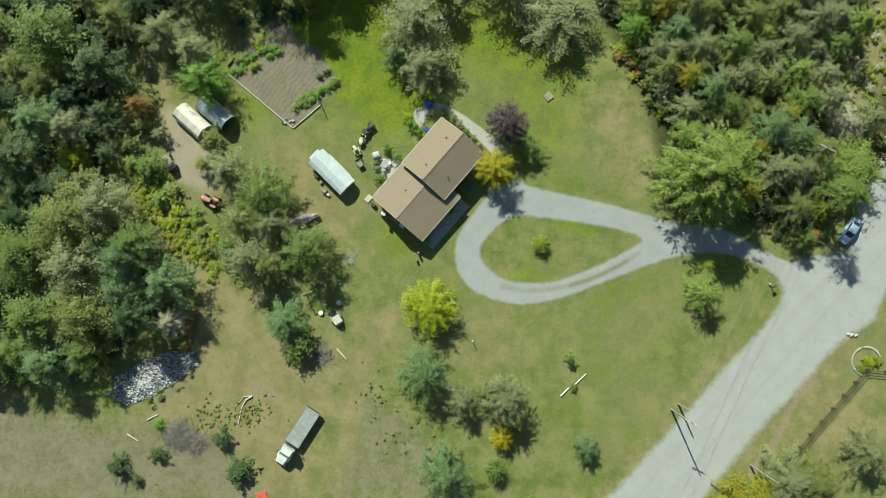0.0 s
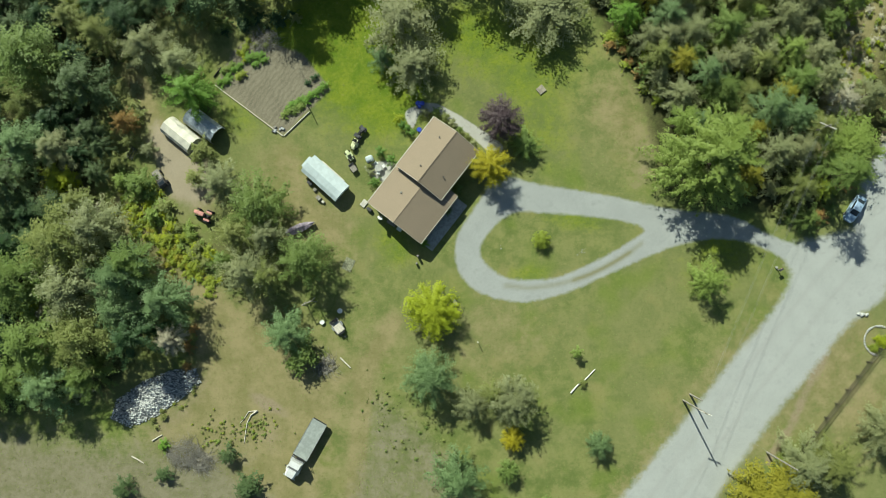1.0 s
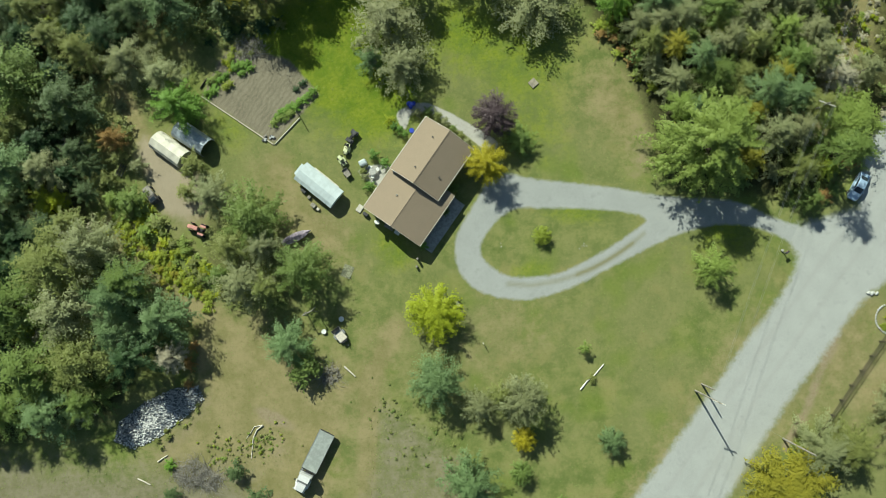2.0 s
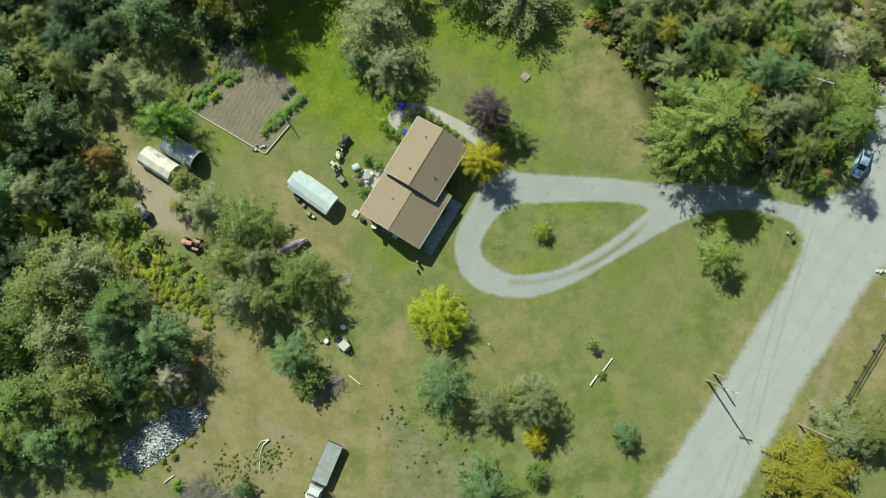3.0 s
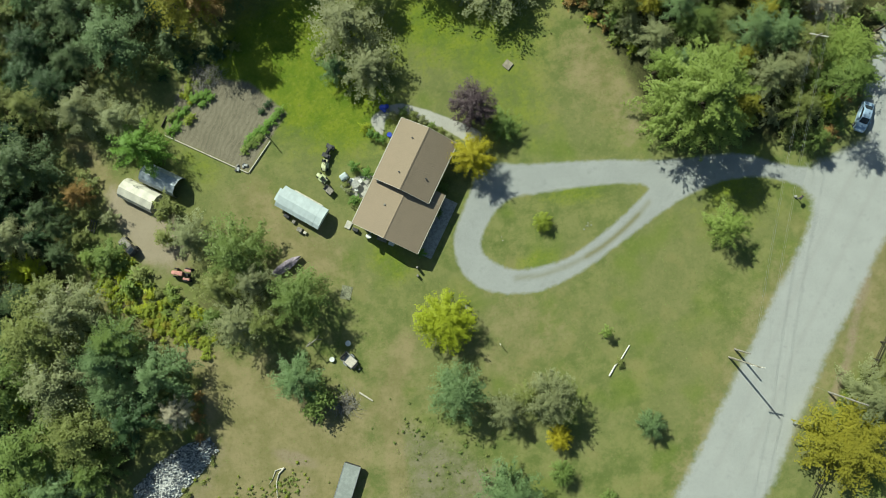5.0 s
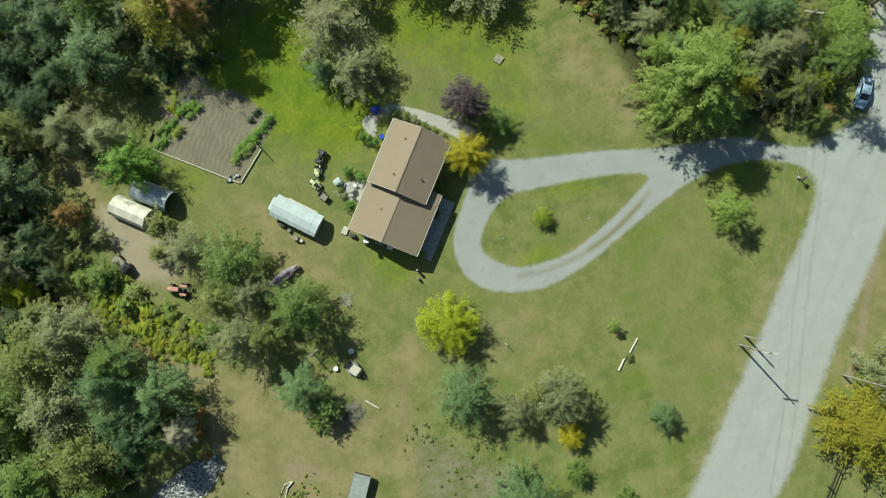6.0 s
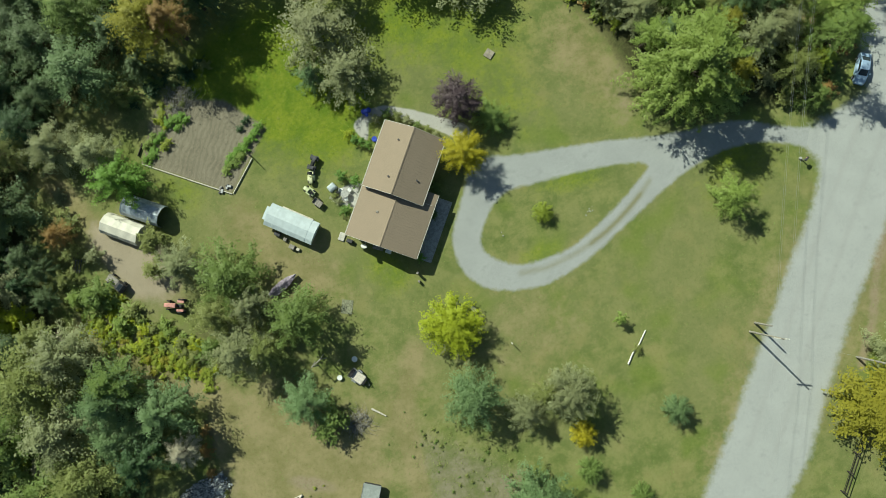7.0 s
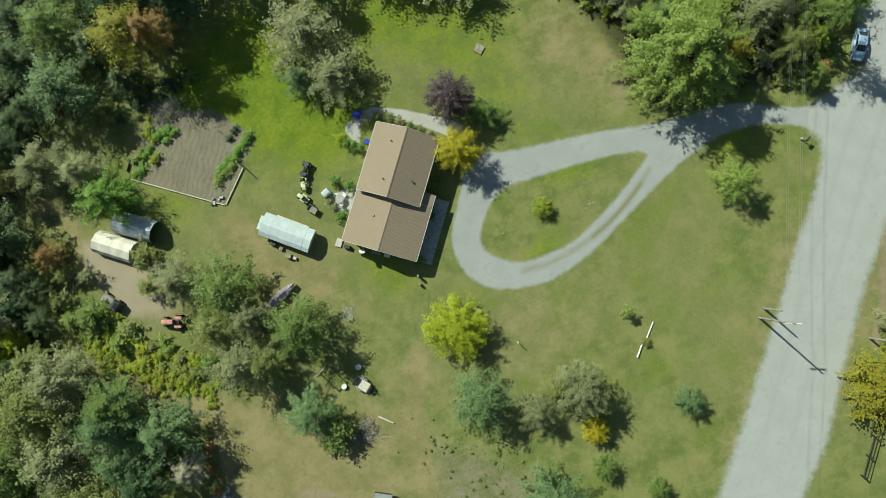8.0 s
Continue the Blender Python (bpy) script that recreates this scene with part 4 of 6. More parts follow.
def tub(x, y, r, h, material, label, name="planter_tub"):
    s = Solid().tube([(0, 0, 0), (0, 0, h), (0, 0, h + 0.02), (0, 0, h * 0.75)], [r * 0.82, r, r * 0.9, r * 0.86], 14)
    return single(name, s, material, x, y, 0, label, "tub")


for x, y, r in ((-3.53, 26.56, 0.42), (-2.85, 26.51, 0.36), (-3.33, 26.03, 0.3), (-3.58, 22.30, 0.4)):
    tub(x, y, r, 0.55, BLUE, "deep blue glazed plastic planter tub")
tub(-17.77, -5.87, 0.42, 0.35, WHITE_METAL, "white plastic bucket standing in grass", "bucket")
tub(-20.69, -7.52, 0.40, 0.35, WHITE_METAL, "white plastic bucket standing in grass", "bucket")


def chair(x, y, turn):
    c = thing("garden_chair", x, y, turn, "pale grey plastic garden chair on the patio", "chair", group="patio chairs")
    part("seat", Solid().box(-0.26, 0.26, -0.26, 0.26, 0.40, 0.45, 0.015), WHITE_METAL, c)
    part("backrest", Solid().box(-0.26, 0.26, 0.22, 0.28, 0.45, 0.92, 0.02), WHITE_METAL, c)
    for a in (-0.23, 0.23):
        for b in (-0.22, 0.22):
            part("leg", Solid().box(a - 0.025, a + 0.025, b - 0.025, b + 0.025, 0, 0.40), WHITE_METAL, c)


def table(x, y, turn, r=0.6):
    c = thing("garden_table", x, y, turn, "round grey garden table on the patio", "table")
    part("tabletop", Solid().tube([(0, 0, 0.70), (0, 0, 0.715), (0, 0, 0.74)], [r * 0.97, r, r * 0.98], 20), CONCRETE, c)
    for k in range(4):
        a = k * math.pi / 2
        part("leg", Solid().tube([(r * 0.7 * math.cos(a), r * 0.7 * math.sin(a), 0), (r * 0.4 * math.cos(a), r * 0.4 * math.sin(a), 0.70)], 0.025, 7), STEEL, c)


table(-10.37, 16.55, 0)
chair(-10.70, 17.26, 60), chair(-9.58, 16.83, -60), chair(-10.50, 15.77, 170)
cover = Solid()
cover.loft([[(sx * w, sy * d, z) for sx, sy in ((-1, -0.7), (-0.7, -1), (0.7, -1), (1, -0.7), (1, 0.7), (0.7, 1), (-0.7, 1), (-1, 0.7))] for z, w, d in ((0, 0.62, 0.5), (0.7, 0.62, 0.5), (0.95, 0.52, 0.42), (1.05, 0.3, 0.24))])
grill = single("covered_barbecue", cover, TARP_WHITE, -11.78, 18.09, 20, "barbecue under a white fabric cover", "barbecue")
tree("olive", -11.90, 16.77, 0.8, 1.0, "bush"), tree("grey", -11.66, 15.96, 0.7, 0.9, "bush")
# clutter along the south gable
for x, y, w, d, h, m, label, turn in ((-12.24, 10.02, 0.9, 0.5, 0.6, DARKMETAL, "dark metal storage box beside the house", -40), (-8.79, 7.65, 1.5, 0.7, 0.8, GREYWOOD, "grey wooden bench by the gable wall", -35),
                                      (-7.62, 6.59, 0.8, 0.6, 0.9, WHITE_METAL, "white metal air conditioner beside the wall", -38), (-13.07, 11.03, 0.9, 1.2, 0.2, TRIM, "pale wooden back step", -41)):
    single("storage_box" if m is DARKMETAL else "bench" if m is GREYWOOD else "air_conditioner" if m is WHITE_METAL else "back_step", Solid().box(-w / 2, w / 2, -d / 2, d / 2, 0, h, 0.05), m, x, y, turn, label, "box")


# ---------------------------------------------------------------- shelters and vehicles
def shelter(x, y, turn, length, width, high, cloth, label, dark_end):
    """A hooped shelter: ribs under a faceted tarpaulin, open at one end."""
    s = thing("hoop_shelter", x, y, turn, label, "shelter")
    prof = [(-0.5, 0.0), (-0.48, 0.48), (-0.34, 0.80), (0.0, 1.0), (0.34, 0.80), (0.48, 0.48), (0.5, 0.0)]
    skin, n = Solid(), len(prof)
    stations = [-0.5 + k / 6 for k in range(7)]
    outer = [[(u * length, a * width * (1 if k % 2 == 0 else 0.985), b * high * (1 if k % 2 == 0 else 0.975)) for a, b in prof] for k, u in enumerate(stations)]
    inner = [[(px, py * 0.985, pz * 0.985) for px, py, pz in ring] for ring in outer]
    k = 0
    for ring in (outer, inner):
        skin.add([v for r in ring for v in r], [(i * n + j, (i + 1) * n + j, (i + 1) * n + j + 1, i * n + j + 1) for i in range(6) for j in range(n - 1)])
    part("cover", skin, cloth, s)
    for u in (0.49, 0.17, -0.17, -0.49):
        part("hoop", Solid().tube([(u * length, a * width * 0.96, b * high * 0.96) for a, b in prof], 0.03, 6), STEEL, s)
    back = Solid().loft([[(-0.5 * length, a * width * 0.99, b * high * 0.99) for a, b in prof], [(-0.5 * length + 0.03, a * width * 0.99, b * high * 0.99) for a, b in prof]])
    part("end_wall", back, cloth, s)
    if not dark_end:
        front = Solid().loft([[(0.5 * length - 0.03, a * width * 0.99, b * high * 0.99) for a, b in prof], [(0.5 * length, a * width * 0.99, b * high * 0.99) for a, b in prof]])
        part("end_wall", front, cloth, s)
    return s


shelter(-41.68, 23.55, -42, 5.6, 3.2, 2.3, TARP_CREAM, "cream tarpaulin hoop shelter on bare earth", False)
shelter(-37.94, 24.92, -40, 5.6, 3.2, 2.4, TARP_SILVER, "silver grey tarpaulin hoop shelter, one end open", True)


def tarped_trailer():
    t = thing("camper_trailer", -18.93, 15.3, -45, "camper trailer wrapped in a pale tarpaulin", "trailer")
    prof = [(-1.66, 0.95), (-1.68, 1.35), (-1.1, 1.72), (0, 1.95), (1.1, 1.72), (1.68, 1.35), (1.66, 0.95)]
    prof2 = [(a * 0.985, b - 0.02) for a, b in prof]
    rows = [(-3.6, prof), (-2.45, prof2), (-2.4, prof), (-1.2, prof2), (0.2, prof), (1.5, prof2), (2.7, prof), (2.75, prof2), (3.75, prof)]
    part("tarpaulin", Solid().loft([[(x, a, b) for a, b in p] for x, p in rows]), TARP_WHITE, t, "pale weathered tarpaulin")
    part("body", Solid().box(-3.35, 3.3, -1.1, 1.1, 0.5, 1.5, 0.08), SIDING, t, "cream ribbed body")
    for x in (-3.4, -1.1, 1.2, 3.35):
        for y in (-1.42, 1.42):
            part("prop", Solid().tube([(x, y, 0), (x, y, 1.36)], 0.04, 7), GREYWOOD, t, "wooden prop under the tarpaulin")
    for y in (-1.15, 1.15):
        part("wheel", Solid().wheel(0, 0, 0, 0.34, 0.2), BLACK, t, "black tyre", m=pose(0.2, y, 0.34, 0, 0, 90))
    part("tongue", Solid().box(-4.5, -3.35, -0.06, 0.06, 0.42, 0.54), DARKMETAL, t)
    part("front_panel", Solid().box(-4.15, -3.55, -1.0, 1.0, 1.15, 1.25, 0.02), TARP_WHITE, t, "sagging pale flap over the hitch")
    part("gas_box", Solid().box(-4.1, -3.5, -0.5, 0.5, 0.54, 1.15, 0.06), WHITE_METAL, t)
    for x in (-1.9, 1.6):
        w = part("window", Solid().box(x - 0.5, x + 0.5, -1.13, -1.11, 0.8, 1.2), GLASS, t)
        part("frame", Solid().box(x - 0.55, x + 0.55, -1.125, -1.103, 0.75, 0.8), STEEL, w)


tarped_trailer()


def flatbed_truck():
    t = thing("flatbed_truck", -23.38, -25.70, -122.5, "old flatbed truck with white cab in the field", "truck")
    deck = part("deck", Solid().box(-3.2, 3.15, -1.22, 1.22, 0.98, 1.14, 0.02), TRUCKBOX, t, "flat grey metal deck")
    for k in range(12):
        part("plank", Solid().box(-3.18, 3.13, -1.2 + 0.2 * k + 0.006, -1.0 + 0.2 * k - 0.006, 1.14, 1.162), TRUCKBOX, deck)
    for s in (-1, 1):
        part("side_rail", Solid().box(-3.2, 3.15, s * 1.24 - 0.03, s * 1.24 + 0.03, 1.0, 1.2), STEEL, deck)
    rack = part("headboard", Solid().box(3.17, 3.25, -1.15, 1.15, 1.0, 1.25), DARKMETAL, t, "dark headboard rack")
    for k in range(7):
        part("bar", Solid().box(3.18, 3.24, -1.11 + 0.36 * k, -1.05 + 0.36 * k, 1.25, 1.95), DARKMETAL, rack)
    part("bar", Solid().box(3.17, 3.25, -1.15, 1.15, 1.95, 2.02), DARKMETAL, rack)
    part("tail_board", Solid().box(-3.27, -3.205, -1.15, 1.15, 0.75, 1.12), DARKMETAL, t)
    part("chassis", Solid().box(-3.1, 6.2, -0.45, 0.45, 0.6, 0.97), DARKMETAL, t)
    part("fuel_tank", Solid().tube([(3.2, -0.95, 0.75), (4.3, -0.95, 0.75)], 0.28, 12), STEEL, t)
    cab = Solid().loft([[(3.62, s * 1.0, z) for s, z in ((-1, 0.75), (1, 0.75), (1.0, 1.9), (0.86, 2.55), (-0.86, 2.55), (-1.0, 1.9))], [(4.55, s * 1.0, z) for s, z in ((-1, 0.75), (1, 0.75), (1.0, 1.9), (0.84, 2.5), (-0.84, 2.5), (-1.0, 1.9))],
                        [(5.1, s * 1.0, z) for s, z in ((-1, 0.75), (1, 0.75), (0.98, 1.75), (0.95, 1.8), (-0.95, 1.8), (-0.98, 1.75))]])
    c = part("cab", cab, TRUCKWHITE, t)
    part("windscreen", Solid().loft([[(4.62, y, 2.46), (4.60, y * 1.0, 2.44), (5.06, y * 1.08, 1.83), (5.09, y * 1.08, 1.85)] for y in (-0.78, 0.78)]), GLASS, c, "dark windscreen")
    for s in (-1, 1):
        part("side_window", Solid().box(3.85, 4.6, s * 0.985 - 0.02, s * 0.985 + 0.02, 1.75, 2.15), GLASS, c)
        mirror = part("mirror", Solid().box(4.9, 5.0, s * 1.3 - 0.09, s * 1.3 + 0.09, 1.7, 2.15, 0.02), BLACK, c)
        part("bracket", Solid().box(4.93, 4.97, min(s * 1.0, s * 1.22), max(s * 1.0, s * 1.22), 1.9, 1.94), STEEL, mirror)
    hood = Solid().loft([[(x, y * w, z) for y, z in ((-1, 0.7), (1, 0.7), (1, h - 0.25), (0.72, h), (-0.72, h), (-1, h - 0.25))] for x, w, h in ((5.1, 0.95, 1.72), (5.9, 0.9, 1.62), (6.55, 0.82, 1.45), (6.7, 0.74, 1.2))])
    part("hood", hood, TRUCKWHITE, t, "white hood")
    part("bumper", Solid().box(6.72, 6.86, -1.05, 1.05, 0.5, 0.78, 0.03), STEEL, t)
    for s in (-1, 1):
        part("fender", Solid().tube([(5.35 + 0.62 * math.cos(a), s * 0.98, 0.52 + 0.62 * math.sin(a)) for a in (0.1, 0.7, 1.4, 2.1, 2.9)], 0.14, 7), TRUCKWHITE, t)
        part("headlight", Solid().tube([(6.66, s * 0.62, 1.0), (6.74, s * 0.62, 1.0)], 0.11, 12), LAMP, t)
        for x, d in ((5.35, 0.9), (-1.7, 0.95)):
            w = part("wheel", Solid().wheel(0, 0, 0, 0.48, 0.3 if x > 0 else 0.5), BLACK, t, "black tyre", m=pose(x, s * (d if x > 0 else 0.85), 0.48, 0, 0, 90))
            part("rim", Solid().wheel(0, 0, 0, 0.26, 0.32 if x > 0 else 0.52, 12), STEEL, w)


flatbed_truck()


def sedan():
    c = thing("car", 64.43, 5.72, -125, "light silver-blue sedan parked on the gravel road", "car")
    st = [(-2.25, 0.72, 0.45, 0.80), (-2.1, 0.82, 0.32, 0.98), (-1.3, 0.88, 0.25, 1.0), (0.0, 0.90, 0.22, 0.98), (1.1, 0.89, 0.24, 0.97), (1.85, 0.84, 0.28, 0.82), (2.2, 0.72, 0.35, 0.66), (2.3, 0.58, 0.42, 0.56)]
    part("body", Solid().loft([[(x, y * w, z) for y, z in ((-0.94, lo), (0.94, lo), (1, lo + 0.18), (1, hi - 0.16), (0.86, hi), (-0.86, hi), (-1, hi - 0.16), (-1, lo + 0.18))] for x, w, lo, hi in st]), CARBLUE, c, smooth=False)
    roof = Solid().loft([[(x, y * w, z) for y, z in ((-1, 0.95), (1, 0.95), (0.93, h - 0.06), (0.72, h), (-0.72, h), (-0.93, h - 0.06))] for x, w, h in ((-1.62, 0.74, 1.0), (-0.95, 0.70, 1.36), (-0.2, 0.70, 1.43), (0.35, 0.70, 1.40), (1.05, 0.76, 1.0))])
    cabin = part("cabin", roof, CARBLUE, c)
    part("windscreen", Solid().loft([[(0.40, y * 0.88, 1.405), (0.36, y * 0.88, 1.37), (1.05, y, 0.99), (1.10, y, 1.0)] for y in (-0.62, 0.62)]), GLASS, cabin, "dark windscreen")
    part("rear_window", Solid().loft([[(-1.0, y * 0.86, 1.36), (-0.96, y * 0.86, 1.33), (-1.6, y, 0.99), (-1.66, y, 1.0)] for y in (-0.58, 0.58)]), GLASS, cabin)
    for s in (-1, 1):
        part("side_window", Solid().loft([[(x, s * 0.735, 1.02), (x, s * 0.70, h), (x, s * 0.66, h), (x, s * 0.70, 1.02)] for x, h in ((-1.2, 1.15), (-0.8, 1.31), (0.3, 1.33), (0.75, 1.08))]), GLASS, cabin)
        part("mirror", Solid().box(0.62, 0.78, s * 0.98 - 0.1, s * 0.98 + 0.1, 0.98, 1.1, 0.03), CARBLUE, c)
        part("headlight", Solid().box(2.05, 2.2, s * 0.58 - 0.14, s * 0.58 + 0.14, 0.58, 0.70, 0.03), LAMP, c)
        part("tail_light", Solid().box(-2.27, -2.16, s * 0.58 - 0.13, s * 0.58 + 0.13, 0.68, 0.80, 0.03), RED, c)
        for x in (-1.35, 1.38):
            w = part("wheel", Solid().wheel(0, 0, 0, 0.32, 0.2), BLACK, c, "black tyre", m=pose(x, s * 0.82, 0.32, 0, 0, 90))
            part("rim", Solid().wheel(0, 0, 0, 0.2, 0.215, 12), STEEL, w)


sedan()


def tractor(x, y, turn):
    t = thing("tractor", x, y, turn, "old faded red farm tractor on grass", "tractor")
    part("hood", Solid().loft([[(u, v * w, z) for v, z in ((-1, 0.75), (1, 0.75), (1, h - 0.12), (0.7, h), (-0.7, h), (-1, h - 0.12))] for u, w, h in ((0.1, 0.34, 1.42), (1.2, 0.32, 1.38), (1.75, 0.28, 1.25))]), RED, t, "faded red hood")
    part("frame", Solid().box(-0.9, 1.7, -0.22, 0.22, 0.5, 0.8, 0.04), DARKMETAL, t)
    seat = part("seat", Solid().box(-0.85, -0.4, -0.25, 0.25, 1.05, 1.15, 0.03), BLACK, t)
    part("backrest", Solid().box(-0.9, -0.82, -0.25, 0.25, 1.15, 1.45, 0.03), BLACK, seat)
    part("steering_wheel", Solid().tube([(-0.12 + 0.2 * math.sin(a) * 0.3, 0.2 * math.cos(a), 1.5 + 0.2 * math.sin(a)) for a in (k * math.pi / 6 for k in range(13))], 0.02, 6), BLACK, t)
    part("exhaust", Solid().tube([(0.9, 0.2, 1.35), (0.9, 0.2, 2.0)], 0.035, 8), DARKMETAL, t)
    for s in (-1, 1):
        part("fender", Solid().box(-1.1, -0.1, s * 0.62 - 0.17, s * 0.62 + 0.17, 1.2, 1.28, 0.03), RED, t, "red rear fender")
        w = part("rear_wheel", Solid().wheel(0, 0, 0, 0.62, 0.36, 20), BLACK, t, "large black tyre", m=pose(-0.6, s * 0.82, 0.62, 0, 0, 90))
        part("rim", Solid().wheel(0, 0, 0, 0.34, 0.38, 14), RED, w)
        f = part("front_wheel", Solid().wheel(0, 0, 0, 0.36, 0.2), BLACK, t, m=pose(1.4, s * 0.6, 0.36, 0, 0, 90))
        part("rim", Solid().wheel(0, 0, 0, 0.2, 0.22, 12), RED, f)


tractor(-38.37, 10.52, 155)


def quad_bike(x, y, turn, paint, label):
    q = thing("quad_bike", x, y, turn, label, "quad bike")
    part("body", Solid().loft([[(u, v * w, z) for v, z in ((-1, 0.45), (1, 0.45), (0.8, h), (-0.8, h))] for u, w, h in ((-0.85, 0.36, 0.72), (-0.3, 0.3, 0.8), (0.2, 0.26, 0.9), (0.9, 0.34, 0.75))]), paint, q)
    part("seat", Solid().box(-0.6, 0.05, -0.16, 0.16, 0.80, 0.92, 0.04), BLACK, q)
    part("handlebar", Solid().tube([(0.2, -0.38, 1.08), (0.3, -0.12, 1.0), (0.3, 0.12, 1.0), (0.2, 0.38, 1.08)], 0.025, 7), BLACK, q)
    for u in (-0.78, 0.72):
        part("rack", Solid().box(u - 0.25, u + 0.25, -0.38, 0.38, 0.82, 0.86, 0.01), DARKMETAL, q)
        for s in (-1, 1):
            part("mudguard", Solid().box(u - 0.32, u + 0.32, s * 0.45 - 0.16, s * 0.45 + 0.16, 0.64, 0.70, 0.02), paint, q)
            part("wheel", Solid().wheel(0, 0, 0, 0.29, 0.24), BLACK, q, m=pose(u * 0.9, s * 0.48, 0.29, 0, 0, 90))


def mower(x, y, turn, paint, label):
    q = thing("riding_mower", x, y, turn, label, "riding mower")
    part("hood", Solid().loft([[(u, v * w, z) for v, z in ((-1, 0.35), (1, 0.35), (1, h - 0.1), (0.75, h), (-0.75, h), (-1, h - 0.1))] for u, w, h in ((0.05, 0.3, 0.85), (0.6, 0.29, 0.82), (0.95, 0.24, 0.68))]), paint, q)
    part("footplate", Solid().box(-0.85, 0.1, -0.36, 0.36, 0.34, 0.44, 0.03), paint, q)
    s0 = part("seat", Solid().box(-0.62, -0.25, -0.22, 0.22, 0.62, 0.72, 0.03), BLACK, q)
    part("backrest", Solid().box(-0.68, -0.6, -0.22, 0.22, 0.72, 1.0, 0.03), BLACK, s0)
    part("mower_deck", Solid().box(-0.35, 0.5, -0.55, 0.55, 0.12, 0.26, 0.04), paint, q)
    part("steering_wheel", Solid().tube([(0.0, 0.16 * math.cos(a), 0.98 + 0.06 * math.sin(a)) for a in (k * math.pi / 6 for k in range(13))], 0.02, 6), BLACK, q)
    for u, r, w in ((-0.55, 0.26, 0.2), (0.68, 0.19, 0.14)):
        for s in (-1, 1):
            part("wheel", Solid().wheel(0, 0, 0, r, w), BLACK, q, m=pose(u, s * 0.42, r, 0, 0, 90))


def yard_cart(x, y, turn, tray, label):
    q = thing("yard_cart", x, y, turn, label, "cart")
    s = Solid().box(-0.7, 0.7, -0.45, 0.45, 0.38, 0.42)
    s.box(-0.7, 0.7, -0.45, -0.42, 0.42, 0.68).box(-0.7, 0.7, 0.42, 0.45, 0.42, 0.68).box(-0.7, -0.67, -0.42, 0.42, 0.42, 0.68).box(0.67, 0.7, -0.42, 0.42, 0.42, 0.68)
    part("tray", s, tray, q)
    part("tongue", Solid().box(0.7, 1.5, -0.03, 0.03, 0.30, 0.37), DARKMETAL, q)
    part("axle", Solid().box(-0.05, 0.05, -0.5, 0.5, 0.20, 0.378), DARKMETAL, q)
    for s in (-1, 1):
        part("wheel", Solid().wheel(0, 0, 0, 0.2, 0.12), BLACK, q, m=pose(0, s * 0.52, 0.2, 0, 0, 90))


quad_bike(-12.98, 22.43, 50, DARKMETAL, "black quad bike parked on the lawn")
mower(-14.03, 20.64, -112, YELLOW, "pale yellow riding mower on the lawn")
mower(-14.97, 18.80, 122, GREEN, "yellow-green riding mower with a black seat on the lawn")
yard_cart(-14.49, 16.83, 122, GREYWOOD, "small dark-sided tipping cart behind the mower")


def utility_trailer():
    q = thing("utility_trailer", -18.2, -8.3, -57, "low utility trailer with pale plywood bed", "trailer")
    part("bed", Solid().box(-1.2, 1.0, -0.68, 0.68, 0.48, 0.56, 0.01), PALEWOOD, q, "pale plywood bed")
    part("tailgate", Solid().box(-1.28, -1.21, -0.68, 0.68, 0.5, 0.95), DARKMETAL, q)
    part("toolbox", Solid().box(-1.15, -0.7, -0.55, 0.55, 0.565, 0.85, 0.03), BLACK, q)
    part("front_box", Solid().box(1.02, 1.35, -0.5, 0.5, 0.45, 0.8, 0.03), BLACK, q)
    for s in (-1, 1):
        part("side_rail", Solid().box(-1.2, 1.0, s * 0.70 - 0.02, s * 0.70 + 0.02, 0.46, 0.8), STEEL, q)
        part("wheel", Solid().wheel(0, 0, 0, 0.3, 0.18), BLACK, q, m=pose(-0.1, s * 0.86, 0.3, 0, 0, 90))
        part("mudguard", Solid().box(-0.45, 0.25, s * 0.86 - 0.1, s * 0.86 + 0.1, 0.62, 0.66, 0.01), STEEL, q)
        part("tongue", Solid().tube([(1.0, s * 0.5, 0.45), (2.1, s * 0.04, 0.45)], 0.035, 6), DARKMETAL, q)
    part("jack", Solid().tube([(2.05, 0, 0), (2.05, 0, 0.7)], 0.04, 8), STEEL, q)


utility_trailer()


def boat():
    tip = (-21.07, 8.44)
    a = radians(18.6)
    b = thing("boat", tip[0] - 2.5 * math.cos(a), tip[1] - 2.5 * math.sin(a), 18.6, "narrow boat under a faded violet cover", "boat")
    st = [(-2.4, 0.40, 0.55), (-1.2, 0.62, 0.68), (0.2, 0.68, 0.74), (1.3, 0.52, 0.78), (2.1, 0.22, 0.82), (2.5, 0.04, 0.84)]
    part("hull", Solid().loft([[(x, y * w, z) for y, z in ((0, 0.18), (0.75, 0.30), (1, h - 0.03), (-1, h - 0.03), (-0.75, 0.30))] for x, w, h in st]), WHITE_METAL, b, "white hull")
    part("cover", Solid().loft([[(x, y * w, z) for y, z in ((-1.03, h - 0.06), (1.03, h - 0.06), (1.03, h), (0, h + 0.16), (-1.03, h))] for x, w, h in st]), VIOLET, b, "faded violet cover")
    for x in (-1.3, 1.0):
        part("support", Solid().box(x - 0.08, x + 0.08, -0.5, 0.5, 0, 0.3), GREYWOOD, b)


boat()


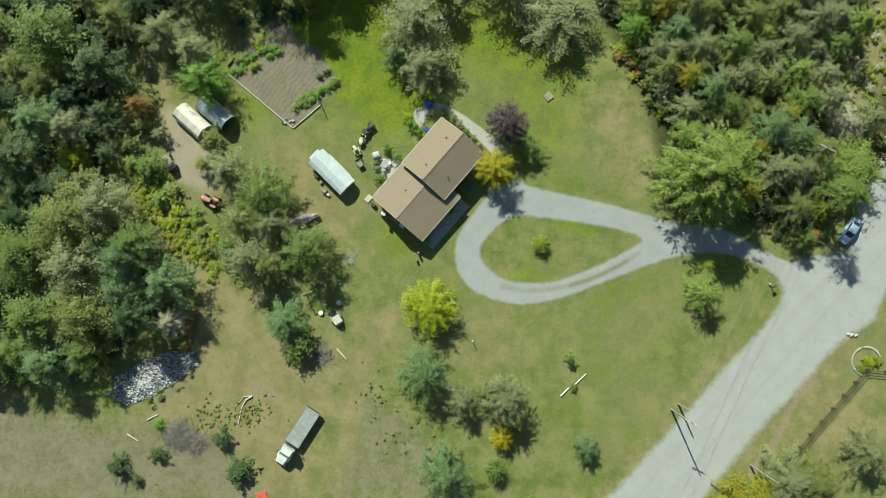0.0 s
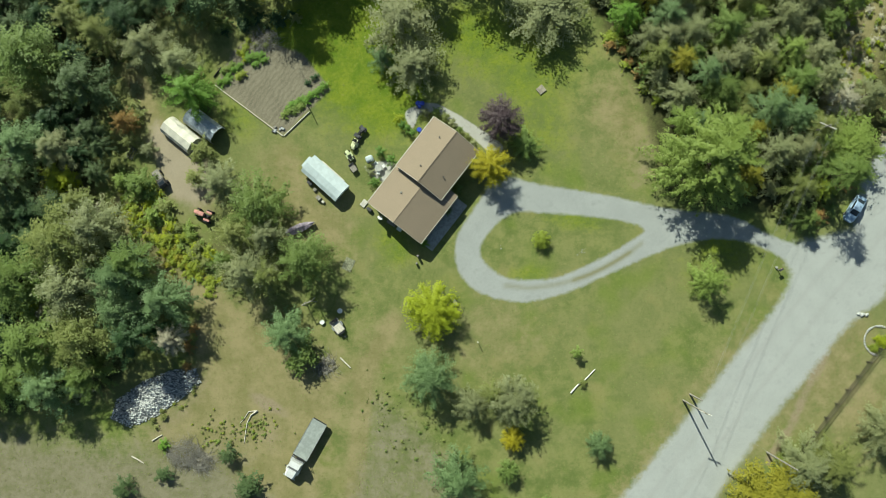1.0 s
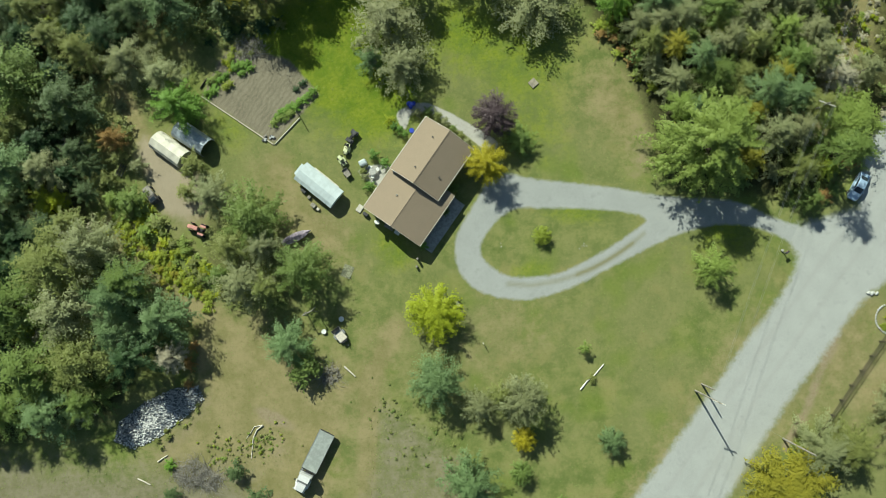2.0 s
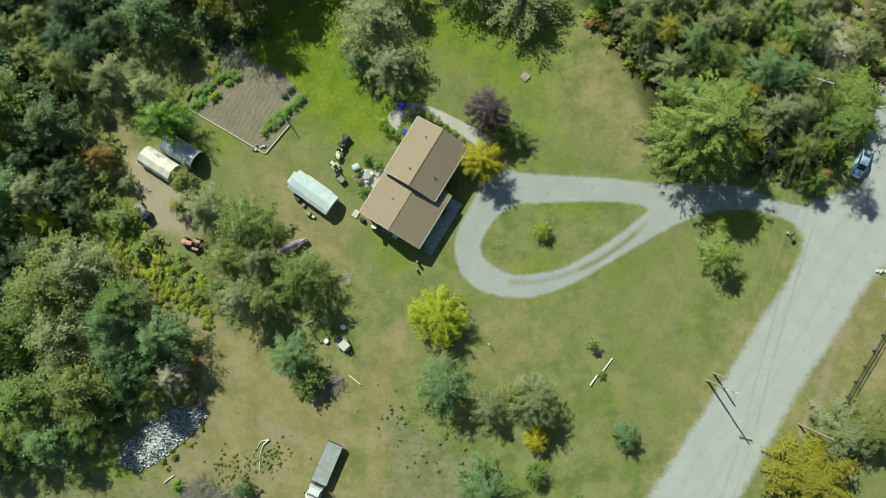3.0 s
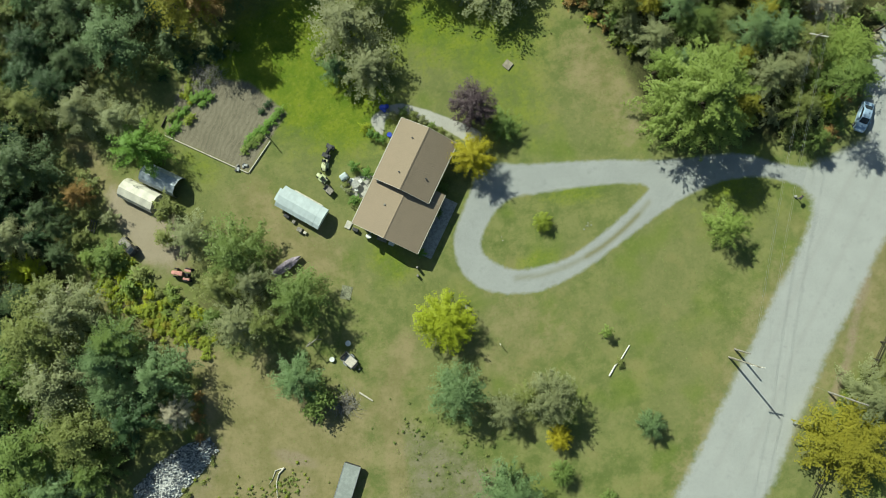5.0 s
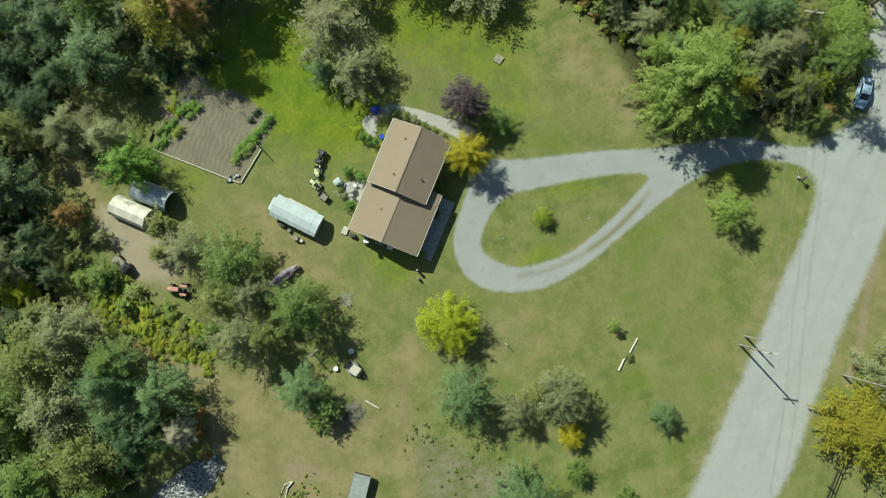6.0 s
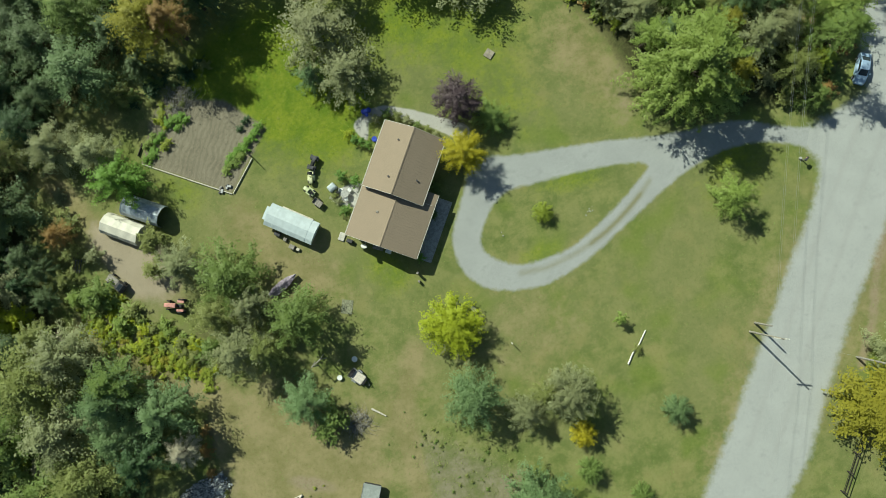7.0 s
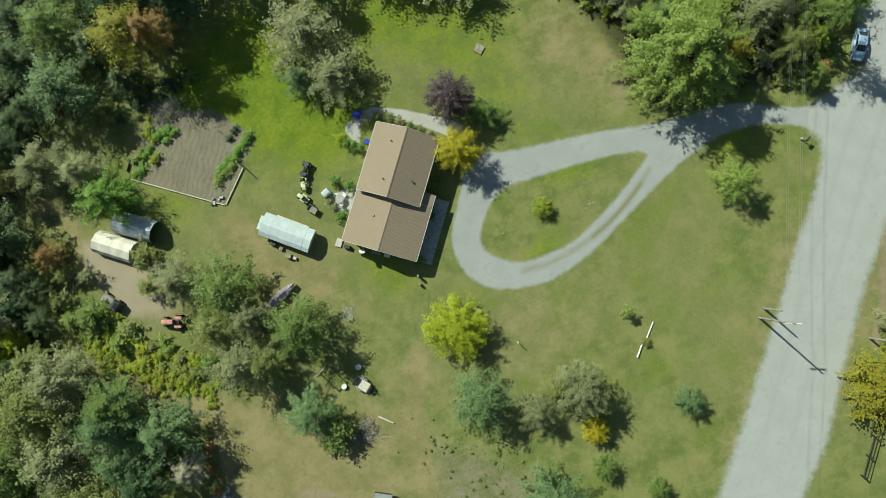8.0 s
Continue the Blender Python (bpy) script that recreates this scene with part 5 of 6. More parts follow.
def old_loader(x, y, turn):
    q = thing("old_trailer", x, y, turn, "old dark trailer with a tan bed among bushes", "trailer")
    part("bed", Solid().box(-1.4, 0.3, -0.55, 0.55, 0.55, 0.75, 0.03), GREYWOOD, q, "tan wooden bed")
    part("body", Solid().loft([[(u, v * 0.62, z) for v, z in ((-1, 0.4), (1, 0.4), (0.9, h), (-0.9, h))] for u, h in ((0.35, 0.9), (0.7, 1.3), (1.4, 1.25), (1.7, 0.9))]), DARKMETAL, q, "dark hooded body")
    part("window", Solid().box(0.8, 1.3, -0.45, 0.45, 1.255, 1.29), GLASS, q)
    for u in (-0.9, 1.1):
        for s in (-1, 1):
            part("wheel", Solid().wheel(0, 0, 0, 0.32, 0.2), BLACK, q, m=pose(u, s * 0.7, 0.32, 0, 0, 90))


old_loader(-45.53, 16.91, -58)


def harrow(x, y, turn):
    q = thing("harrow", x, y, turn, "dark rusty harrow lying in brush", "farm implement")
    for v in (-0.6, -0.2, 0.2, 0.6):
        part("bar", Solid().box(-1.0, 1.0, v - 0.04, v + 0.04, 0.3, 0.38), DARKMETAL, q)
        for u in (-0.8, -0.3, 0.3, 0.8):
            part("tine", Solid().tube([(u, v, 0), (u, v, 0.3)], [0.01, 0.025], 5), DARKMETAL, q)
    for u in (-0.7, 0.7):
        part("cross_bar", Solid().box(u - 0.05, u + 0.05, -0.7, 0.7, 0.38, 0.45), DARKMETAL, q)


harrow(-50.07, 21.34, 60)


# ---------------------------------------------------------------- poles, wires, fence, roadside
def pole(x, y, h, arm, turn, label):
    p = thing("utility_pole", x, y, turn, label, "utility pole", group="roadside poles")
    part("shaft", Solid().tube([(0, 0, 0), (0, 0, h * 0.5), (0, 0, h)], [0.16, 0.13, 0.10], 12), GREYWOOD, p, "weathered wooden shaft")
    if arm:
        part("crossarm", Solid().box(-arm, arm, -0.06, 0.06, h - 0.75, h - 0.62), PALEWOOD, p)
        for u in (-arm * 0.93, -arm * 0.6, arm * 0.6, arm * 0.93):
            part("insulator", Solid().tube([(u, 0, h - 0.62), (u, 0, h - 0.54), (u, 0, h - 0.44)], [0.04, 0.06, 0.03], 8), WHITE_METAL, p)
    return p


P1, P3 = (35.72, -22.95), (56.24, 17.56)
LINE = math.degrees(math.atan2(P3[1] - P1[1], P3[0] - P1[0]))
pole(*P1, 9.0, 1.0, LINE + 90, "tall weathered utility pole at the road edge")
pole(36.86, -22.06, 4.7, 0, 0, "short weathered guy pole at the road edge")
pole(48.25, -31.76, 8.5, 0, 0, "weathered utility pole across the road")
pole(*P3, 9.2, 1.25, LINE + 90, "utility pole with pale crossarm among the trees")
u = Vector((math.cos(radians(LINE)), math.sin(radians(LINE)), 0))
side = Vector((-u.y, u.x, 0))
for off in (-0.95, -0.72, 0.72, 0.95):
    def sag(p, q, drop):
        return [p.lerp(q, k / 14) - Vector((0, 0, drop * 4 * (k / 14) * (1 - k / 14))) for k in range(15)]
    a, b = Vector((*P1, 8.55)) + side * off, Vector((*P3, 8.75)) + side * off
    for p, q in ((a, b), (b, b + u * 55), (a, a - u * 55)):
        single("overhead_wire", Solid().tube(sag(p, q, 0.7), 0.008, 5), STEEL, 0, 0, 0, "thin grey overhead wire between utility poles", "wire", group="overhead wires")
single("overhead_wire", Solid().tube(sag(Vector((*P1, 8.0)), Vector((48.25, -31.76, 8.0)), 0.3), 0.007, 5), STEEL, 0, 0, 0, "thin service wire across the road", "wire", group="overhead wires")


def mailbox(x, y, turn):
    m = thing("mailbox", x, y, turn, "dark mailbox on a post by the driveway", "mailbox")
    part("post", Solid().box(-0.06, 0.06, -0.06, 0.06, 0, 1.0), GREYWOOD, m)
    part("box", Solid().loft([[(x0, a * 0.16, 1.0 + b * 0.3) for a, b in ((-1, 0), (1, 0), (1, 0.6), (0.6, 1), (-0.6, 1), (-1, 0.6))] for x0 in (-0.32, 0.32)]), DARKMETAL, m)
    part("flag", Solid().box(0.0, 0.2, 0.17, 0.19, 1.15, 1.3), RED, m)


mailbox(51.95, -3.21, 30)
tub(51.73, -2.84, 0.2, 0.3, CONCRETE, "small grey tub beside the mailbox", "bucket")


def rail_fence(name, points, spacing=2.85):
    f = thing("rail_fence", 0, 0, 0, "dark stained three-rail wooden fence", "fence")
    post = Solid().box(-0.09, 0.09, -0.09, 0.09, 0, 1.3, 0.02).mesh("post", DARKWOOD)
    for (x0, y0), (x1, y1) in zip(points, points[1:]):
        n = max(1, round(math.hypot(x1 - x0, y1 - y0) / spacing))
        turn = math.degrees(math.atan2(y1 - y0, x1 - x0))
        L = math.hypot(x1 - x0, y1 - y0) / n
        rail = Solid().box(0, L, -0.125, -0.095, -0.055, 0.055).mesh("rail", DARKWOOD)
        for k in range(n):
            x, y = x0 + (x1 - x0) * k / n, y0 + (y1 - y0) * k / n
            part("post", post, None, f, m=pose(x, y, 0, 0, 0, turn))
            for z, tilt in ((0.40, 0), (0.80, 0), (1.18, 0)):
                part("rail", rail, None, f, m=pose(x, y, z, 0, 0, turn) @ pose(0, 0, 0, 0, 0, 0))


rail_fence("fence", [(38.97, -48.12), (54.02, -30.88), (66.70, -16.40), (76.06, -17.46)])
rnd = random.Random(21)
PEBBLES = [Solid().blob(0, 0, 0, 1, rnd.uniform(0.65, 0.9), rnd.uniform(0.5, 0.75), rnd, 0.22, 4, 6).mesh("stone", STONE) for _ in range(6)]


def stone_material():
    n = Nodes("mixed grey and white rubble")
    who = n.tree.nodes.new("ShaderNodeObjectInfo").outputs["Random"]
    isl = n.tree.nodes.new("ShaderNodeNewGeometry").outputs["Random Per Island"]
    k = n.maths("FRACT", n.maths("ADD", who, isl))
    c = n.mix(n.stretch(k, 0.1, 0.9), (0.12, 0.13, 0.14), (0.66, 0.66, 0.65))
    c = n.mix(n.stretch(n.noise(3.0), 0.45, 0.7, 0, 0.4), c, (0.30, 0.29, 0.27))
    return n.done(c, 0.85)


RUBBLE = stone_material()


def rock_pile():
    p = thing("rock_pile", -48.22, -17.97, 0, "heap of pale grey rubble stones beside the wood", "rock pile")
    cx, cy = -48.22, -17.97
    outline = [(-55.18, -20.90), (-54.03, -17.98), (-49.92, -15.42), (-45.33, -13.77), (-41.19, -13.77), (-40.52, -16.14), (-43.62, -18.33), (-48.00, -21.07), (-52.12, -22.53)]
    bank = [(x - cx, y - cy) for x, y in outline]
    r = random.Random(8)
    P = np.array(outline)
    shapes = [Solid().blob(0, 0, 0, 1, r.uniform(0.6, 0.9), r.uniform(0.5, 0.8), r, 0.25, 4, 6).mesh("stone", RUBBLE) for _ in range(7)]
    rest, made = Solid(), 0
    while made < 3600:
        x, y = r.uniform(P[:, 0].min(), P[:, 0].max()), r.uniform(P[:, 1].min(), P[:, 1].max())
        d = signed(np.array([x]), np.array([y]), outline)[0]
        if d < 0:
            continue
        made += 1
        size = r.choice((0.07, 0.09, 0.12, 0.15, 0.2))
        z = min(d, 1.6) * 0.45 * r.uniform(0.6, 1.0)
        if made <= 280:
            part("stone", shapes[made % 7], None, p, m=pose(x - cx, y - cy, z + size * 0.3, r.uniform(-30, 30), r.uniform(-30, 30), r.uniform(0, 360)) @ Matrix.Scale(size, 4))
        else:
            rest.blob(x - cx, y - cy, z * 0.9 + size * 0.25, size, size * r.uniform(0.6, 0.9), size * 0.6, r, 0.25, 3, 5)
    tagged(part("rubble", rest, RUBBLE, p), kind="stuff")
    heap = Solid()
    inner = [(x * 0.9, y * 0.9) for x, y in bank]
    heap.loft([[(x, y, 0.0) for x, y in inner], [(x * 0.6, y * 0.6, 0.5) for x, y in inner], [(x * 0.25, y * 0.25, 0.62) for x, y in inner]])
    part("core", heap, STONE, p, "packed earth and stone under the rubble")


rock_pile()


def stones_ring(x, y, r0, a0, a1, n, label):
    p = thing("stone_ring", x, y, 0, label, "stone edging")
    for k in range(n):
        a = radians(a0 + (a1 - a0) * k / (n - 1))
        q = rnd.uniform(0.16, 0.26)
        part("stone", PEBBLES[k % 6], None, p, m=pose(r0 * math.cos(a), r0 * math.sin(a), q * 0.45, 0, 0, rnd.uniform(0, 360)) @ Matrix.Scale(q, 4))


stones_ring(67.02, -15.25, 2.3, 10, 255, 24, "half ring of pale stones round a flower bed")
for x, y, r, c in ((66.10, -16.34, 0.9, "weed"), (67.38, -15.34, 1.0, "lime"), (68.55, -15.25, 0.9, "weed"), (66.75, -14.98, 0.7, "lime"), (68.11, -14.71, 0.6, "weed")):
    tree(c, x, y, r, 0.8, "bush", "yellow flowering border plants in the stone ring", "flower bed plants")
heap = thing("white_rocks", 64.75, -11.01, 0, "few white rocks at the road corner", "rocks")
for k in range(6):
    part("rock", PEBBLES[k], None, heap, m=pose(rnd.uniform(-0.7, 0.7), rnd.uniform(-0.25, 0.25), 0.12, 0, 0, rnd.uniform(0, 360)) @ Matrix.Scale(rnd.uniform(0.22, 0.4), 4))


for x, y, n in ((21.59, 1.54, 5), (21.04, 1.08, 3), (7.87, 2.92, 2), (35.62, -26.58, 2)):
    scatter = thing("field_stones", x, y, 0, "few pale stones lying in the lawn grass", "stones")
    for k in range(n):
        part("stone", PEBBLES[k], None, scatter, m=pose(rnd.uniform(-0.6, 0.6), rnd.uniform(-0.4, 0.4), 0.06, 0, 0, rnd.uniform(0, 360)) @ Matrix.Scale(rnd.uniform(0.06, 0.12), 4))


def log(points, r0, r1, material, label, name="log"):
    p = [Vector((*q, 0.0)) for q in points]
    o = p[0]
    k = len(p) - 1
    s = Solid().tube([(q.x - o.x, q.y - o.y, r0 + (r1 - r0) * i / k) for i, q in enumerate(p)], [r0 + (r1 - r0) * i / k for i in range(k + 1)], 8)
    return single(name, s, material, o.x, o.y, 0, label, "log")


log([(-48.68, -24.80), (-47.86, -24.34), (-47.04, -23.98)], 0.12, 0.08, PALEWOOD, "bleached log lying on dry grass")
log([(-52.05, -27.07), (-51.12, -27.61), (-50.19, -28.25)], 0.12, 0.08, PALEWOOD, "bleached log lying on dry grass")
log([(-31.74, -20.95), (-32.75, -21.58), (-33.47, -22.86), (-34.08, -25.94)], 0.14, 0.06, PALEWOOD, "curved bleached branch lying on dry grass")
log([(-31.74, -20.95), (-33.12, -21.04), (-33.84, -22.04), (-34.66, -22.86)], 0.09, 0.04, PALEWOOD, "thin bleached branch lying on dry grass")
log([(-18.14, -13.28), (-17.31, -14.19), (-16.57, -15.01)], 0.14, 0.10, PALEWOOD, "fallen pale post in rough grass")
log([(18.00, -20.85), (19.18, -19.67), (20.37, -18.94), (22.11, -17.31)], 0.13, 0.09, BIRCH, "white birch log lying on the lawn")
tree("olive", 20.01, -19.32, 0.75, 0.9, "bush", "low dark bush beside the birch log")
single("timber_post", Solid().tube([(0, 0, 0), (0, 0, 1.4)], 0.06, 8), BIRCH, 3.82, -11.98, 0, "thin white post standing on the lawn", "post")
single("timber_post", Solid().tube([(0, 0, 0), (0, 0, 2.3)], [0.08, 0.06], 8), GREYWOOD, -21.03, 26.82, 0, "grey wooden post at the garden corner", "post")
for x, y, h in ((-4.88, 2.18, 1.2), (-5.15, 0.99, 0.7)):
    single("timber_post", Solid().box(-0.15, 0.15, -0.15, 0.15, 0, h, 0.03), GREYWOOD, x, y, -40, "short square wooden post near the house", "post")


def swing_frame(x, y, turn):
    f = thing("swing_frame", x, y, turn, "old wooden swing frame under the trees", "swing frame")
    part("beam", Solid().tube([(-0.9, 0, 2.9), (0.9, 0, 2.9)], 0.09, 8), GREYWOOD, f)
    for s in (-0.8, 0.8):
        part("leg", Solid().tube([(s, -0.35, 0), (s, 0, 2.9)], 0.07, 8), GREYWOOD, f)
        part("leg", Solid().tube([(s, 0.35, 0), (s, 0, 2.9)], 0.07, 8), GREYWOOD, f)


swing_frame(-22.37, -4.20, 20)


def twigs(name, x, y, rx, ry, high, count, material, label):
    r, s = random.Random(count), Solid()
    for _ in range(count):
        a, d = r.uniform(0, 6.28), math.sqrt(r.random())
        px, py = rx * d * math.cos(a), ry * d * math.sin(a)
        q, L = r.uniform(0, 6.28), r.uniform(0.6, 2.3)
        z = high * (1 - d * d) * r.random() + 0.04
        p1 = (px + L * 0.5 * math.cos(q), py + L * 0.5 * math.sin(q), max(0.03, z + r.uniform(-0.1, 0.3)))
        s.tube([(px, py, z), p1, (px + L * math.cos(q + 0.3), py + L * math.sin(q + 0.3), max(0.02, z + r.uniform(-0.2, 0.25)))], [0.035, 0.024, 0.008], 4, False)
    return single(name, s, material, x, y, 0, label, "brush pile", kind="stuff")


twigs("brush_pile", -43.51, -27.05, 2.6, 2.0, 1.2, 330, GREYWOOD, "heap of grey dead branches in the field")
twigs("brush_pile", -41.02, -28.58, 2.2, 1.6, 0.8, 200, GREYWOOD, "heap of grey dead branches in the field")
twigs("brush_pile", -20.51, -14.29, 1.6, 1.2, 0.5, 140, GREYWOOD, "scattered grey twigs in rough grass")
twigs("brush_pile", -27.80, 38.26, 2.4, 1.8, 0.8, 240, GREYWOOD, "heap of dead stalks at the garden end")
single("red_tarp", Solid().box(-0.9, 0.9, -0.7, 0.7, 0, 0.12, 0.04), TARP_RED, -30.14, -37.03, 12, "folded faded red tarpaulin on grass", "tarp")

# vegetable garden: timber edging, rows of plants, scrap at the corner
for x0, y0, x1, y1 in ((-36.12, 31.54, -30.87, 27.13), (-30.78, 27.04, -25.54, 22.64), (-25.36, 22.64, -21.02, 26.36)):
    L = math.hypot(x1 - x0, y1 - y0)
    single("garden_edging", Solid().box(0, L, -0.07, 0.07, 0, 0.22, 0.02), PALEWOOD, x0, y0, math.degrees(math.atan2(y1 - y0, x1 - x0)), "bleached timber edging of the vegetable garden", "edging", group="garden edging timbers")
single("garden_edging", Solid().box(0, 2.0, -0.07, 0.07, 0, 0.3, 0.02), DARKWOOD, -36.23, 32.85, 50, "dark timber edging of the vegetable garden", "edging", group="garden edging timbers")
rows = [((-25.20, 26.09), (-21.68, 27.76), 5, "maple", 0.85), ((-25.02, 26.83), (-22.06, 28.41), 4, "bright", 0.8), ((-22.05, 27.95), (-18.26, 30.27), 6, "bright", 0.75), ((-21.51, 30.75), (-19.29, 32.05), 4, "dark", 0.55),
        ((-35.47, 31.72), (-33.62, 32.28), 3, "bright", 0.7), ((-34.27, 32.66), (-31.68, 34.71), 5, "bright", 0.65), ((-32.87, 32.47), (-31.01, 33.02), 3, "weed", 0.65), ((-30.85, 35.46), (-27.69, 36.20), 4, "bright", 0.8),
        ((-31.42, 36.21), (-30.13, 38.65), 4, "weed", 0.7), ((-29.57, 37.90), (-27.33, 37.51), 3, "olive", 0.6), ((-34.93, 33.41), (-32.89, 34.90), 4, "maple", 0.6), ((-30.28, 34.14), (-27.31, 35.26), 4, "bright", 0.6), ((-31.98, 36.96), (-30.84, 34.90), 4, "lime", 0.55)]
for a, b, n, color, r in rows:
    for k in range(n):
        s = (k + rnd.uniform(0.2, 0.8)) / n
        tree(color, a[0] + (b[0] - a[0]) * s + rnd.uniform(-0.2, 0.2), a[1] + (b[1] - a[1]) * s + rnd.uniform(-0.2, 0.2), r * rnd.uniform(0.8, 1.15), rnd.uniform(0.5, 0.9), "bush",
             "leafy vegetable plants in the garden row", "vegetable plants")
for k in range(7):
    x, y = -26.11, 23.85
    q = rnd.uniform(0.15, 0.3)
    single("scrap_block", Solid().box(-q, q, -q * 0.6, q * 0.6, 0, q, 0.03), (STEEL, GREYWOOD, DARKMETAL)[k % 3], x + rnd.uniform(-1.1, 0.9), y + rnd.uniform(-0.5, 0.5), rnd.uniform(0, 180), "small scrap block at the garden corner", "scrap", group="garden scrap")
clods, r = Solid(), random.Random(77)
made = 0
while made < 140:
    x, y = r.uniform(-36, -16), r.uniform(18, 40)
    if signed(np.array([x]), np.array([y]), [(-35.84, 31.54), (-25.55, 23.11), (-17.98, 29.80), (-21.91, 35.62), (-29.66, 38.27), (-32.44, 36.40)])[0] > 0.3:
        q = r.uniform(0.04, 0.11)
        clods.blob(x, y, q * 0.35, q, q * r.uniform(0.6, 1), q * 0.6, r, 0.25, 3, 5)
        made += 1
single("soil_clods", clods, SOIL_CLOD, 0, 0, 0, "loose dark clods of tilled earth", "soil", kind="stuff")
# a wood stack along the trailer and odd boxes
single("plank", Solid().box(-2.4, 2.4, -0.12, 0.12, 0, 0.14, 0.02), PALEWOOD, -17.73, 16.50, -45, "long pale plank on grass beside the trailer", "plank")
for x, y, w, d, h, m in ((-20.23, 12.30, 0.8, 0.6, 0.6, GREYWOOD), (-21.54, 14.79, 0.9, 0.5, 0.5, DARKMETAL), (-20.79, 13.68, 0.5, 0.5, 0.4, GREYWOOD), (-19.61, 11.66, 0.5, 0.4, 0.35, PALEWOOD)):
    single("crate", Solid().box(-w / 2, w / 2, -d / 2, d / 2, 0, h, 0.03), m, x, y, -45, "weathered crate standing beside the trailer", "crate", group="crates by the trailer")
single("yard_table", Solid().box(-0.5, 0.5, -0.25, 0.25, 0, 0.45, 0.03), TRIM, 0.62, -5.58, -60, "pale low garden bench beside the lime tree", "bench")

# ---------------------------------------------------------------- bushes and weeds
for line, colors, n, rmin, rmax, seed in (
        ([(-52.37, 13.58), (-47.94, 8.94), (-43.72, 4.78), (-37.64, -1.67)], ("weed", "weed", "lime", "amber", "weed"), 190, 0.3, 0.75, 1),
        ([(-47.08, 14.03), (-44.71, 10.32), (-41.43, 6.62), (-37.69, 3.85)], ("weed", "lime", "maple", "olive"), 70, 0.5, 1.15, 2),
        ([(-52.71, 17.76), (-49.42, 14.97), (-45.65, 11.25)], ("green", "maple", "olive"), 12, 0.9, 1.7, 3),
        ([(-50.24, 40.23), (-49.48, 32.70), (-48.63, 25.21)], ("olive", "grey"), 14, 0.8, 1.6, 4),
        ([(26.44, 37.13), (30.08, 32.46), (34.16, 26.41)], ("weed", "rust", "olive"), 26, 0.5, 1.2, 5),
        ([(52.63, 5.65), (58.06, 4.27), (61.57, 7.93), (67.33, 14.34)], ("olive", "green", "rust"), 20, 0.7, 1.5, 7),
        ([(-42.13, -11.76), (-40.79, -8.10), (-41.30, -4.43)], ("olive", "rust"), 10, 0.6, 1.1, 8),
        ([(-47.99, -21.34), (-43.43, -19.06), (-40.69, -16.78)], ("olive", "weed"), 12, 0.3, 0.6, 9),
        ([(-38.77, -24.05), (-34.19, -24.49), (-29.61, -23.57)], ("weed", "olive", "olive", "maple"), 140, 0.10, 0.30, 10),
        ([(-14.09, -17.92), (-8.59, -21.26), (-1.30, -26.67)], ("olive", "green"), 22, 0.12, 0.35, 11),
        ([(-13.5, -18.5), (-11.0, -24.0), (-8.0, -30.0), (-3.0, -28.0), (-12.0, -20.5)], ("olive", "green", "olive"), 34, 0.10, 0.35, 16),
        (CLEARED, ("weed", "dead", "weed", "grey", "lime", "maple"), 280, 0.25, 0.75, 15),
        ([(-36.66, 38.30), (-32.95, 41.11), (-27.36, 42.02), (-21.76, 41.06)], ("olive", "dark", "green"), 16, 0.6, 1.4, 12)):
    wide = 2.6 if line is CLEARED else 1.5 if rmax < 0.45 else 0.9
    r, hedge = random.Random(seed), Growth("hedgerow" if rmax > 0.7 else "weed_patch", "tangled hedgerow of green and yellow bushes" if rmax > 0.7 else "patch of low olive and yellow weeds")
    for k in range(n):
        i = r.randrange(len(line) - 1)
        s = r.random()
        (x0, y0), (x1, y1) = line[i], line[i + 1]
        q = r.uniform(rmin, rmax)
        hedge.add(r.choice(colors), x0 + (x1 - x0) * s + r.gauss(0, wide), y0 + (y1 - y0) * s + r.gauss(0, wide), q, q * r.uniform(0.7, 1.3), k)
    hedge.build()
tree("deep", -52.99, -31.82, 1.9, 2.6, "bush"), tree("deep", -50.05, -34.32, 1.0, 1.4, "bush"), tree("deep", -46.75, -29.93, 1.5, 2.0, "bush"), tree("bright", -46.69, -25.48, 1.0, 1.3, "bush")
tree("deep", -36.26, -27.48, 1.7, 2.5, "bush"), tree("deep", -33.49, -32.66, 2.6, 2.6, "bush")


def undergrowth(name, outline, colors, count, seed, label):
    r, P, g = random.Random(seed), np.array(outline), Growth(name, label)
    lo, hi = np.maximum(P.min(0), (-82, -50)), np.minimum(P.max(0), (82, 72))
    while count > 0:
        x, y = r.uniform(lo[0], hi[0]), r.uniform(lo[1], hi[1])
        if signed(np.array([x]), np.array([y]), outline)[0] > 0.6 and along(np.array([x]), np.array([y]), CLEARED, 5.0)[0] < 0.3:
            q = r.uniform(0.9, 2.0)
            g.add(r.choice(colors), x, y, q, q * r.uniform(1.0, 2.0), count)
            count -= 1
    g.build()


